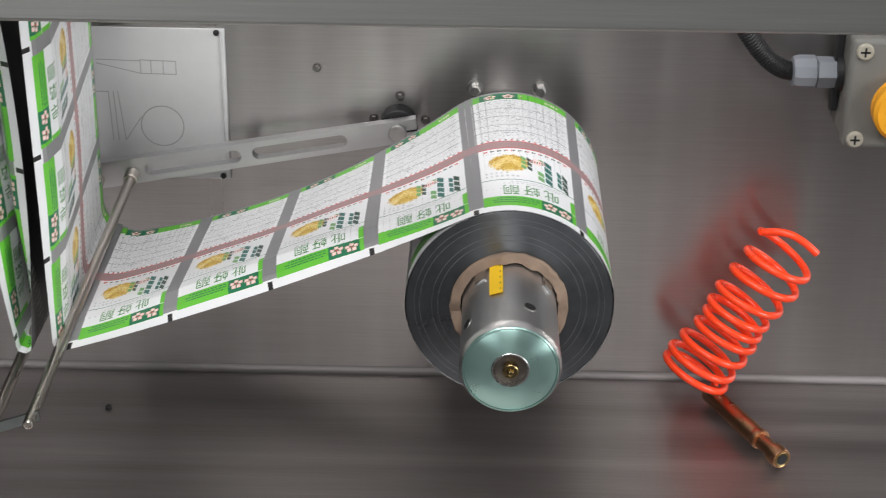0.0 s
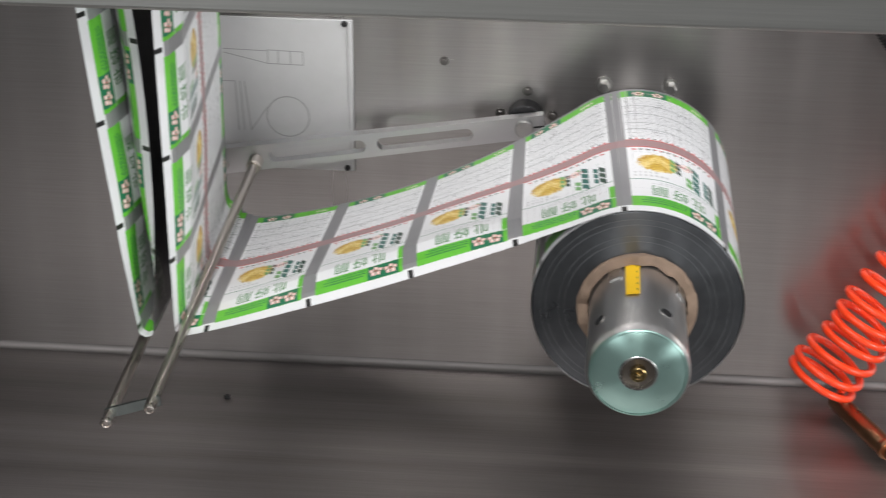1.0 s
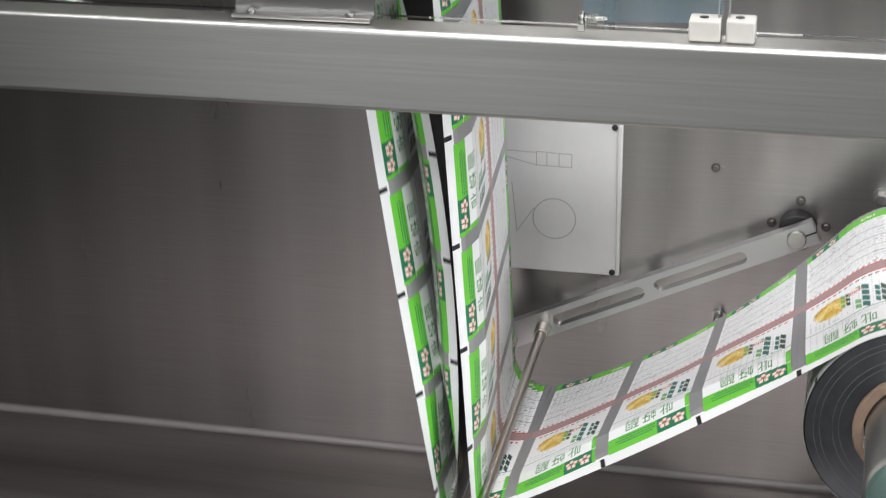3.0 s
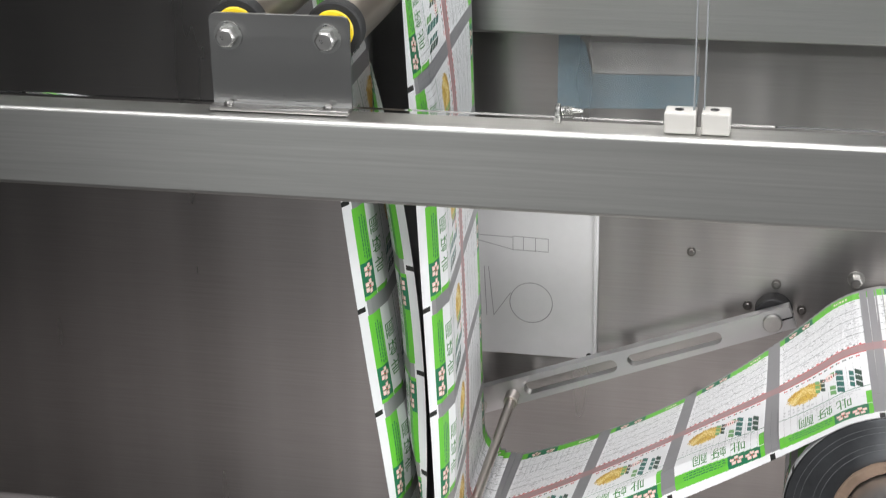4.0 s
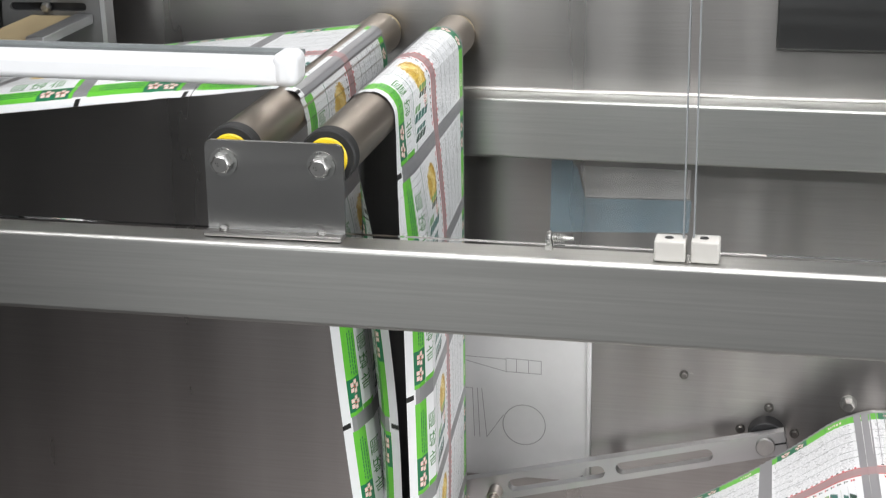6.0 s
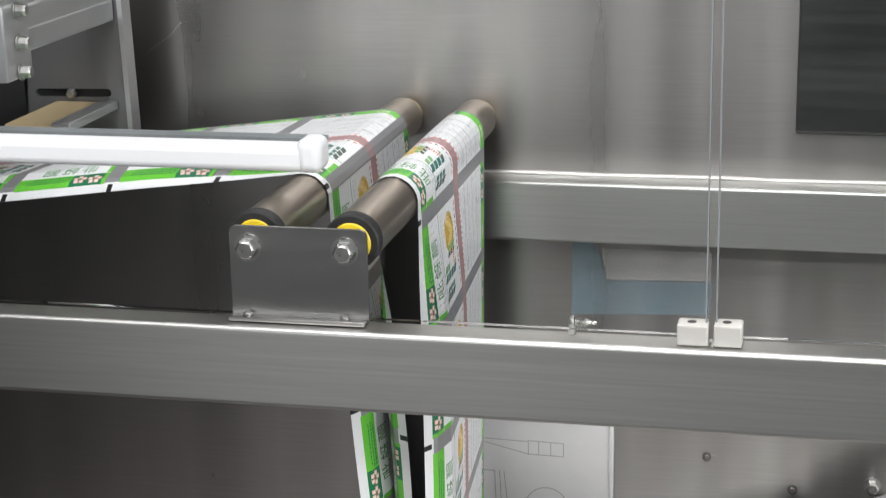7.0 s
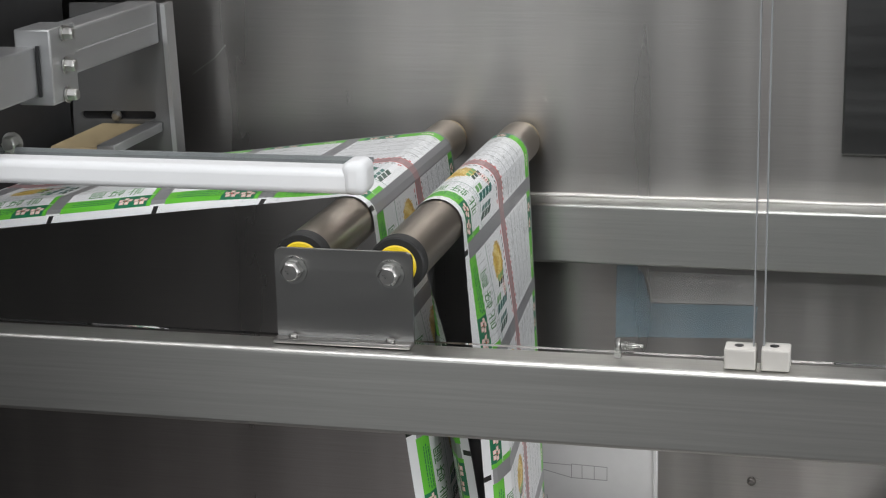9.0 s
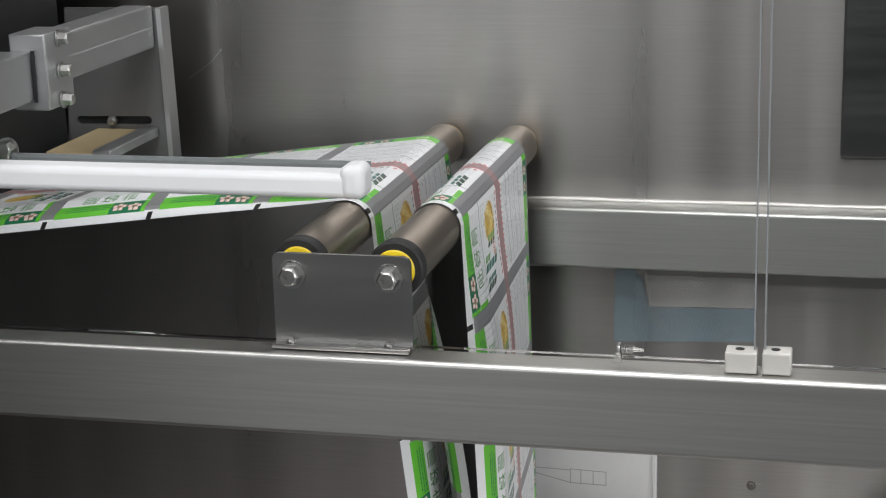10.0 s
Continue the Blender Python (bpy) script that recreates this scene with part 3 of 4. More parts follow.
def glyph_runs(text, rows):
    """Solid runs (x0, x1, y0, y1) of a lettering in the built-in font, cut into level bands; both axes from 0 to 1, y upwards."""
    cu = bpy.data.curves.new("lettering", "FONT")
    cu.body = text
    ob = bpy.data.objects.new("lettering", cu)
    me = ob.to_mesh()
    me.calc_loop_triangles()
    pts = [(v.co.x, v.co.y) for v in me.vertices]
    tris = [[pts[k] for k in t.vertices] for t in me.loop_triangles]
    xs, ys = [p[0] for p in pts], [p[1] for p in pts]
    x0, x1, y0, y1 = min(xs), max(xs), min(ys), max(ys)
    out = []
    for r in range(rows):
        y = y0 + (y1 - y0) * (r + 0.5) / rows
        spans = []
        for t in tris:
            cut = []
            for (ax, ay), (bx, by) in zip(t, t[1:] + t[:1]):
                if (ay - y) * (by - y) < 0:
                    cut.append(ax + (bx - ax) * (y - ay) / (by - ay))
            if len(cut) == 2:
                spans.append((min(cut), max(cut)))
        spans.sort()
        run = None
        for a, b in spans + [(1e9, 1e9)]:
            if run and a <= run[1] + 1e-4:
                run[1] = max(run[1], b)
            else:
                if run:
                    out.append(((run[0] - x0) / (x1 - x0), (run[1] - x0) / (x1 - x0), r / rows, (r + 1) / rows))
                run = [a, b]
    ob.to_mesh_clear()
    bpy.data.objects.remove(ob)
    bpy.data.curves.remove(cu)
    return out


SEAL = 0.14


def label_art():
    """Rectangles (u0, u1, v0, v1, ink) of one label; u along the web towards the reel, v from the front edge; later ones lie on top."""
    rnd = random.Random(7)
    a = [(0, 1, 0, 1, WHITE), (0, SEAL, 0.041, 1, SILVER), (0.040, 0.088, 0.0, 0.033, MARK)]

    def put(w0, w1, v0, v1, ink):
        a.append((SEAL + (1 - SEAL) * w0, SEAL + (1 - SEAL) * w1, v0, v1, ink))

    def blossom(w, v, k):
        for dw, dv in ((0, 0.016), (-0.052, 0.005), (0.052, 0.005), (-0.030, -0.014), (0.030, -0.014)):
            put(w + (dw - 0.024) * k, w + (dw + 0.024) * k, v + (dv - 0.0085) * k, v + (dv + 0.0085) * k, PINK)
            put(w + (dw - 0.013) * k, w + (dw + 0.013) * k, v + (dv - 0.0045) * k, v + (dv + 0.0045) * k, PALE_PINK)
        put(w - 0.012 * k, w + 0.012 * k, v - 0.004 * k, v + 0.004 * k, RED)

    # front face: green foot with fine print, a dark block and two blossoms
    put(0, 1, 0.037, 0.108, GREEN)
    put(0.60, 0.955, 0.038, 0.107, DGREEN)
    blossom(0.695, 0.074, 0.95)
    blossom(0.865, 0.070, 0.95)
    for v in (0.062, 0.077, 0.091):
        w = 0.09 + rnd.uniform(0, 0.05)
        while w < 0.54:
            d = rnd.uniform(0.015, 0.05)
            put(w, w + d, v, v + 0.0062, DGREEN)
            w += d + rnd.uniform(0.006, 0.014)
    put(0, 1, 0.108, 0.111, WHITE)
    put(0.945, 1.0, 0.111, 0.196, GREEN)
    # the product's name stands upside down towards the front edge
    for text, w0, w1 in (("\u5421", 0.635, 0.795), ("\u869c", 0.425, 0.590), ("\u916e", 0.215, 0.375)):
        for x0, x1, y0, y1 in glyph_runs(text, 22):
            put(w1 - (w1 - w0) * x1, w1 - (w1 - w0) * x0, 0.192 - 0.070 * y1, 0.192 - 0.070 * y0, NAME)
    for v, w, end in ((0.203, 0.22, 0.80), (0.216, 0.30, 0.90)):
        while w < end:
            put(w, w + 0.024, v, v + 0.007, TEXT)
            w += rnd.choice((0.034, 0.034, 0.05))
    put(0, 1, 0.2335, 0.2375, DGREEN)
    # a maker's lettering as plain bars
    for v, w, n in ((0.258, 0.05, 7), (0.282, 0.05, 5)):
        for k in range(n):
            put(w + 0.052 * k, w + 0.052 * k + rnd.uniform(0.016, 0.034), v, v + 0.013, TEXT)
    # heap of noodles: golden strands that fan out
    for i in range(40):
        for k in range(26):
            w, v = 0.085 + 0.0112 * i, 0.298 + 0.0056 * k
            if ((w - 0.295) / 0.205) ** 2 + ((v - 0.366) / 0.068) ** 2 < 1 + rnd.uniform(-0.20, 0.12):
                fan = math.sin(60 * (v - 0.29) + 22 * abs(w - 0.30) + 2.2 * rnd.random())
                q = fan + rnd.uniform(-0.7, 0.7) + 1.2 * (v - 0.366) / 0.068 * -0.3
                put(w, w + 0.0112, v, v + 0.0056, BROWN if q < -0.95 else GOLD if q < 0.45 else PALE)
    # leaf tiles in slanting columns
    for w0, w1, lo, n, h, ink, lean in ((0.425, 0.475, 0.335, 3, 0.026, LEAF, 0.004), (0.485, 0.535, 0.328, 3, 0.026, INKED, 0.004), (0.590, 0.655, 0.262, 2, 0.030, LEAF, 0.004), (0.600, 0.655, 0.398, 1, 0.026, LEAF, 0.0),
                                        (0.668, 0.745, 0.256, 4, 0.036, TEAL, 0.006), (0.805, 0.852, 0.262, 3, 0.034, TEAL, 0.005), (0.864, 0.930, 0.254, 3, 0.036, INKED, 0.008)):
        for k in range(n):
            for c in range(4):
                d = (w1 - w0) / 4
                v = lo + k * (h + 0.008) - lean * c
                put(w0 + d * c, w0 + d * (c + 1) + 1e-5, v, v + h, ink)
    # red-edged seal with pale lettering
    for k in range(9):
        f = 1 - abs(k - 4) / 5.2
        v = 0.372 + 0.0055 * k
        put(0.592 - 0.085 * f, 0.592 + 0.095 * f, v, v + 0.0055, RED)
        put(0.592 - 0.074 * f, 0.592 + 0.084 * f, v, v + 0.0055, PALE_PINK)
    for k in range(5):
        put(0.535 + 0.026 * k, 0.547 + 0.026 * k, 0.386 + 0.002 * (k % 2), 0.404, RED if k % 2 else INKED)
    # row of small lettering along the fold
    for k in range(13):
        w = 0.055 + 0.070 * k
        put(w, w + 0.014, 0.462, 0.476, INKED if k % 4 else RED)
        put(w + 0.018, w + 0.040, 0.464 + 0.003 * (k % 2), 0.474, INKED if k % 3 else RED)
    for w in (0.07, 0.13, 0.20, 0.27):
        put(w, w + 0.035, 0.446, 0.450, TEXT)
    a.append((0.0, 1.0, 0.492, 0.548, MAUVE))
    put(0, 1, 0.488, 0.4935, RED)
    put(0, 1, 0.547, 0.552, RED)
    for k in range(16):
        put(0.04 + 0.06 * k, 0.065 + 0.06 * k, 0.555, 0.564, RED if k % 2 else INKED)
    # back face: lines of small text
    for k in range(29):
        v = 0.570 + 0.0122 * k
        w = 0.02 + rnd.uniform(0, 0.03)
        while w < 0.95:
            d = rnd.uniform(0.012, 0.07)
            put(w, min(0.97, w + d), v, v + rnd.choice((0.0042, 0.0055, 0.0068)), TEXT if rnd.random() > 0.16 else TEXT_DARK)
            w += d + rnd.uniform(0.006, 0.022)
    for v in (0.640, 0.695, 0.772, 0.845):
        put(0, 1, v, v + 0.0022, INKED)
    put(0, 1, 0.930, 0.984, GREEN)
    put(0.07, 0.46, 0.931, 0.983, DGREEN)
    blossom(0.18, 0.957, 0.75)
    blossom(0.365, 0.957, 0.75)
    for k in range(5):
        put(0.74 + 0.03 * k, 0.76 + 0.03 * k, 0.950, 0.966, PALE_PINK)
    a.append((0.0, 1.0, 0.984, 1.0, SILVER))
    return a


def strip_mesh(k, art, low, high):
    """The k-th narrow crosswise piece of a label between two places across the web: printed face below (local -z), plain back above."""
    lo, hi = k / NSTRIP, (k + 1) / NSTRIP
    rects = [(max(r[0], lo), min(r[1], hi), max(r[2], low), min(r[3], high), r[4]) for r in art if r[1] > lo + 1e-6 and r[0] < hi - 1e-6 and r[3] > low + 1e-6 and r[2] < high - 1e-6]
    us = sorted({round(x, 5) for r in rects for x in r[:2]})
    vs = sorted({round(x, 5) for r in rects for x in r[2:4]})
    L = PITCH / NSTRIP * 1.05

    def xy(u, v):
        return (-(u - (lo + hi) / 2) / (hi - lo) * L, Y_F + v * W_FILM)

    verts, faces, ink = [], [], []
    index = {}

    def vert(u, v):
        if (u, v) not in index:
            x, y = xy(u, v)
            index[(u, v)] = len(verts)
            verts.append((x, y, 0.0))
        return index[(u, v)]

    for v0, v1 in zip(vs, vs[1:]):
        vm = (v0 + v1) / 2
        row = [r for r in rects if r[2] < vm < r[3]]
        run = None
        for u0, u1 in zip(us, us[1:]):
            um = (u0 + u1) / 2
            c = [r[4] for r in row if r[0] < um < r[1]][-1]
            if run and run[2] == c:
                run[1] = u1
            else:
                if run:
                    faces.append([vert(run[0], v0), vert(run[0], v1), vert(run[1], v1), vert(run[1], v0)])
                    ink.append(run[2])
                run = [u0, u1, c]
        faces.append([vert(run[0], v0), vert(run[0], v1), vert(run[1], v1), vert(run[1], v0)])
        ink.append(run[2])
    n = len(verts)
    for u, v in ((lo, low), (hi, low), (hi, high), (lo, high)):
        x, y = xy(u, v)
        verts.append((x, y, 0.00025))
    faces.append([n, n + 1, n + 2, n + 3][::-1])
    ink.append(BACK)
    me = bpy.data.meshes.new("film_strip")
    me.from_pydata(verts, [], faces)
    for m in MATS:
        me.materials.append(m)
    me.polygons.foreach_set("material_index", ink)
    me.update()
    return me


def arm_angle(t):
    """Degrees by which the dancer arm hangs below the level."""
    return float(np.interp(t, [r[0] for r in ARM], [r[1] for r in ARM]))


def pulled(t):
    """Metres of film drawn off to the left since the start."""
    return PITCH * float(np.interp(t, [r[0] for r in PULL], [r[1] for r in PULL]))


ARM = [(0.0, 10.0), (0.3, 9.7), (0.5, 9.4), (1.0, 9.1), (1.35, 9.0), (1.5, 6.0), (1.65, 4.6), (1.8, 5.5), (2.0, 11.0), (2.2, 18.5), (2.4, 25.0), (2.5, 26.7), (2.7, 26.8), (2.9, 26.6), (3.25, 21.2), (3.8, 20.9), (4.0, 20.9), (4.4, 20.6), (4.5, 20.1), (4.8, 15.0),
       (5.5, 14.8), (6.0, 14.7), (6.35, 9.3), (7.5, 9.0), (7.6, 8.6), (7.8, 3.5), (7.9, 1.2), (8.0, 1.4), (8.2, 8.5), (8.4, 15.4), (8.6, 22.4), (8.8, 26.2), (9.15, 26.0), (9.5, 21.0), (10.0, 20.5)]
PULL = [(0.0, 0.0), (1.35, 0.0), (1.5, 0.55), (1.65, 0.92), (1.75, 1.0), (2.9, 1.0), (3.1, 1.6), (3.25, 2.0), (4.4, 2.0), (4.5, 2.12), (4.65, 2.7), (4.8, 3.0), (6.0, 3.0), (6.2, 3.6), (6.35, 4.0), (7.55, 4.0), (7.7, 4.5), (7.9, 5.0), (9.15, 5.0), (9.3, 5.5), (9.5, 5.92), (9.7, 6.0), (10.0, 6.02)]


def rod_at(a, r, y):
    """Where a rod of the dancer is at depth y, with the arm hanging a radians below the level."""
    p = Matrix.Rotation(-a, 4, "Y") @ (Vector((-r, 0, 0)) + DROOP @ Vector((0, y, 0)))
    return Vector((PX + p.x, PZ + p.z))


def web_path(t, back):
    """One edge of the web at t: straight runs and arcs from reel to the left end, each with its length. Turns: 1 anticlockwise as seen from the front."""
    a = radians(arm_angle(t))
    if back:
        c1, r1, sag = rod_at(a, ARM_R1, Y_B) + Vector((0.012, -0.003)), 0.030, 0.017
        c2, r2 = rod_at(a, ARM_R2, Y_B) + Vector((0, -0.012)), 0.0070
    else:
        c1, r1, sag = rod_at(a, ARM_R1, Y_F) + Vector((0.001, 0.003)), 0.0070, 0.006
        c2, r2 = rod_at(a, ARM_R2, Y_F) + Vector((0.003, 0.0045)), 0.0058
    rings = [(Vector((0, ZM)), R_ROLL, 1), (c1, r1, -1), (Vector((XB, ZR)), RR + 0.0008, 1), (c2, r2, -1), (Vector((XA, ZR)), RR + 0.0008, 1), (Vector((-0.74, 0.6175)), 0.02, -1), (Vector((-1.6, 0.570)), 0.02, 1)]
    runs = []
    prev = None
    for (p, r, s), (q, w, z) in zip(rings, rings[1:]):
        d = q - p
        k = z * w - s * r
        ang = math.atan2(d.y, d.x) - math.asin(k / d.length)
        h0 = h1 = ang
        slack = sag if prev is None else 0.0 if back else 0.0225 * (0.45 + 0.55 * min(1.0, arm_angle(t) / 20)) if len(runs) == 4 else 0.0045 if len(runs) == 6 else 0.0
        if prev is None:
            bend = 4 * slack / d.length
            h0, h1 = ang + bend, ang - bend
        p0 = p - Vector((-math.sin(h0), math.cos(h0))) * (s * r)
        p1 = q - Vector((-math.sin(h1), math.cos(h1))) * (z * w)
        if prev is not None:
            runs.append(("arc", p, r, s, prev, ((h0 - prev) * s % (2 * math.pi)) * r))
        else:
            runs.append(("arc", p, r, s, h0, 0.0))
        runs.append(("line", p0, p1, slack, (p1 - p0).length))
        prev = h1
    return runs


def on_path(runs, far):
    """Place and heading at far metres after the reel's tangent point."""
    if far <= 0:
        _, c, r, s, ang, _ = runs[0]
        turns = -far / (2 * math.pi * r)
        r2 = r - 0.0005 * max(0.0, turns)
        h = ang + far / r * s
        return Vector((c.x + s * r2 * math.sin(h), c.y - s * r2 * math.cos(h))), h
    for run in runs[1:]:
        ln = run[-1]
        if far <= ln or run is runs[-1]:
            if run[0] == "line":
                d = (run[2] - run[1]).normalized()
                h = math.atan2(d.y, d.x)
                u = far / ln
                n = Vector((-d.y, d.x))
                return run[1] + d * far + n * (4 * run[3] * u * (1 - u)), h + math.atan(4 * run[3] * (1 - 2 * u) / ln)
            _, c, r, s, ang, _ = run
            h = ang + s * far / r
            return Vector((c.x + s * r * math.sin(h), c.y - s * r * math.cos(h))), h
        far -= ln


# stretches between the reel and the rollers over which front and back edge run equally
GROUPS = ((1, 4), (4, 5), (5, 8), (8, 9), (9, 10), (10, 11), (11, 12))
# the free film curls away from its printed side along the front edge: hinge places and full angles
HINGE_A, HINGE_B = 0.165, 0.060
CURL_A, CURL_B = 15.0, 35.0
CURL_OUT = W_FILM * ((HINGE_A - HINGE_B) * math.sin(radians(CURL_A)) + HINGE_B * math.sin(radians(CURL_B)))


def curl(t, far):
    """How far the front edge has curled, from 0 on the roll and the rollers to 1 in free runs."""
    if far <= 0:
        return 0.0
    ends = {1: (0.0, 0.4), 3: (0.4, 0.0), 5: (0.0, 0.0), 7: (0.0, 0.0), 9: (0.0, 1.0)}
    still = {2: 0.4, 4: 0.0, 6: 0.0, 8: 0.0}
    for n, run in enumerate(PATHS[t][0]):
        if n == 0:
            continue
        if far <= run[-1]:
            if n in still:
                return still[n]
            if n not in ends:
                return 1.0
            e0, e1 = ends[n]
            ease = lambda d, e: e + (1 - e) * (lambda x: x * x * (3 - 2 * x))(min(1.0, d / 0.13))
            return min(ease(far, e0), ease(run[-1] - far, e1)) * (1.7 if n == 5 else 1.0)
        far -= run[-1]
    return 1.0


def flap_poses(k, twist):
    """Poses of the two edge pieces in their strip's space, for a curl k and a front edge that heads twist degrees off the strip."""
    ya, yb = Y_F + HINGE_A * W_FILM, Y_F + HINGE_B * W_FILM
    turn = lambda y, deg: Matrix.Translation((0, y, 0)) @ Matrix.Rotation(-radians(deg), 4, "X") @ Matrix.Translation((0, -y, 0))
    swing = lambda part_of: Matrix.Rotation(-radians(twist * part_of), 4, "Y")
    m = turn(ya, CURL_A * k)
    return m @ swing(0.8), m @ turn(yb, (CURL_B - CURL_A) * k) @ swing(1.0)


def strip_pose(t, far):
    """Pose of a crosswise piece whose front edge is far metres past the reel."""
    f, b = PATHS[t]
    p, h = on_path(f, far)
    g = far
    if far > 0:
        g, rest = 0.0, far
        for lo, hi in GROUPS:
            lu, lv = sum(r[-1] for r in f[lo:hi]), sum(r[-1] for r in b[lo:hi])
            if rest <= lu or hi == 12:
                g += rest * lv / max(lu, 1e-6)
                break
            rest -= lu
            g += lv
    q, k = on_path(b, g)
    k += round((h - k) / (2 * math.pi)) * 2 * math.pi
    if far <= 0:
        # on the roll both edges come together
        gap = (b[0][4] - f[0][4]) * f[0][2]
        q, k = on_path(b, min(0.0, far - gap * min(1.0, -far / 0.08)))
    m = (h + k) / 2
    # the curled edge stays on its line, so the flat part stands out from it
    out = Vector((math.sin(m), -math.cos(m)))
    d = STRIP_L / 2
    c0, c1 = curl(t, far - d), curl(t, far + d)
    p = p + out * (CURL_OUT * curl(t, far))
    m -= (c1 - c0) * CURL_OUT / STRIP_L / 2
    X = Vector((math.cos(m), 0, math.sin(m)))
    Y = Vector((q.x - p.x, Y_B - Y_F, q.y - p.y)).normalized()
    Z = X.cross(Y).normalized()
    X = Y.cross(Z)
    at = Vector((p.x, Y_F, p.y)) - Y * Y_F
    off = (math.degrees(h - m) + 180) % 360 - 180
    return Matrix(((X.x, Y.x, Z.x, at.x), (X.y, Y.y, Z.y, at.y), (X.z, Y.z, Z.z, at.z), (0, 0, 0, 1))), max(-30.0, min(30.0, off))


def reach(runs, upto):
    return sum(r[-1] for r in runs[:upto])


PHASE = 0.0190
web = thing("film_web", "printed white and green packaging film web threaded over rods and rollers", "film")
STRIP_L = PITCH / NSTRIP
TIMES = []
_t = 0.0
BUSY = [(1.30, 2.6), (2.85, 3.3), (4.35, 4.85), (5.95, 6.4), (7.5, 8.9), (9.1, 9.75)]
while _t < 10.0 - 1e-6:
    TIMES.append(round(_t, 3))
    _t += 1 / 30 if any(a - 1e-6 <= _t < b for a, b in BUSY) else 0.2
    _t = round(round(_t * 30) / 30, 4)
TIMES.append(10.0)
PATHS = {t: (web_path(t, False), web_path(t, True)) for t in TIMES}
AHEAD = {t: reach(PATHS[t][0], 9) + pulled(t) for t in TIMES}
strips = []


def build_web():
    art = label_art()
    cuts = ((HINGE_A, 1.0), (HINGE_B, HINGE_A), (0.0, HINGE_B))
    kinds = [[strip_mesh(k, art, lo, hi) for lo, hi in cuts] for k in range(NSTRIP)]
    first = -int(0.38 / STRIP_L)
    last = int((max(AHEAD.values()) + 0.34) / STRIP_L)
    for i in range(first, last):
        whole, fore, edge = kinds[i % NSTRIP]
        ob = new("film_strip", whole)
        ob.parent = web
        flaps = []
        for name, me in (("curled_band", fore), ("curled_edge", edge)):
            fl = new(name, me)
            fl.parent = ob
            flaps.append(fl)
        strips.append((ob, flaps, i * STRIP_L + PHASE))


build_web()

# ---- clear guard doors ----


def guard_door(x0, x1, edge):
    t = thing("guard_door", "clear acrylic guard door standing behind the front beam edge", "guard door", group="guard doors")
    ob = part("sheet", box(x0, x1, -0.4375, -0.4335, 0.5735, 1.25), ACRYLIC, t)
    ob.visible_shadow = False
    e = x1 if edge > 0 else x0
    part("sheet_edge", box(e - 0.0006 if edge > 0 else e - 0.0003, e + 0.0003 if edge > 0 else e + 0.0006, -0.4378, -0.4332, 0.5735, 1.25), ACRYLIC_EDGE, t, "pale polished edge")
    return t


guard_door(-1.0, -0.1448, 1)
guard_door(-0.1390, 1.0, -1)


def hinge_block(x0, x1, up):
    t = thing("hinge_block", "small ivory plastic clip on the beam under the guard door", "clip", group="door clips")
    part("block", box(x0, x1, -0.445, -0.429, 0.5692, 0.5822 + up, 0.0012), IVORY, t)
    part("screw_hole", lathe([(0.0028, 0.5823 + up), (0.0028, 0.5825 + up)], "z", 16), BLACK, t, "", ((x0 + x1) / 2 - 0.001, -0.437, 0))
    return t


hinge_block(-0.1620, -0.1430, 0.0)
hinge_block(-0.1400, -0.1230, 0.0006)
knob = thing("screw", "small steel screw with a thin spring through the guard door", "screw", (-0.229, -0.4325, 0.577))
part("screw_head", lathe([(0.0034, 0), (0.0042, 0.0015), (0.0042, 0.003), (0.0024, 0.0035)], "x", 16), BRIGHT_STEEL, knob)
part("screw_shank", lathe([(0.0017, 0.0036), (0.0017, 0.010), (0.0010, 0.017)], "x", 12), BRIGHT_STEEL, knob)
spring = [(0.004 + 0.00012 * i, 0.0024 * math.cos(i * 0.55), 0.0024 * math.sin(i * 0.55)) for i in range(60)]
part("spring", tube(spring, 0.0005, 6), BRIGHT_STEEL, knob)
part("screw_post", box(-0.0005, 0.0035, -0.002, 0.002, -0.0078, 0.0), BRIGHT_STEEL, knob)

# ---- engraved threading plate ----
plate = thing("sign_plate", "satin aluminium plate with an engraved threading diagram", "sign")
part("plate", box(-0.402, -0.2538, -0.0030, -0.0004, 0.205, 0.352, 0.0008), ALU_SATIN, plate)
part("plate_fold", box(-0.2578, -0.2540, -0.0052, -0.0031, 0.206, 0.351, 0.0009), ALU_SATIN, plate, "raised bright edge")


def stroke(p, q, w=0.0007):
    d = Vector((q[0] - p[0], 0, q[1] - p[1]))
    b = box(-0.5 * w, d.length + 0.5 * w, -0.00012, 0.00012, -0.5 * w, 0.5 * w)
    part("engraved_line", b, INK, plate, "", Matrix.Translation((p[0], -0.0031, p[1])) @ Matrix.Rotation(-math.atan2(d.z, d.x), 4, "Y"))


DIAGRAM = [((-0.371, 0.3215), (-0.331, 0.3205)), ((-0.371, 0.3180), (-0.331, 0.3085)), ((-0.331, 0.3215), (-0.299, 0.3205)), ((-0.331, 0.3085), (-0.299, 0.3080)), ((-0.331, 0.3212), (-0.331, 0.3082)), ((-0.3215, 0.3210), (-0.3215, 0.3082)), ((-0.3105, 0.3208), (-0.3105, 0.3080)), ((-0.299, 0.3206), (-0.299, 0.3080)),
           ((-0.378, 0.2905), (-0.362, 0.2905)), ((-0.362, 0.2905), (-0.3605, 0.243)), ((-0.3575, 0.2905), (-0.3555, 0.243)), ((-0.3535, 0.2905), (-0.349, 0.243)), ((-0.349, 0.243), (-0.3335, 0.2660))]
for p, q in DIAGRAM:
    stroke(p, q)
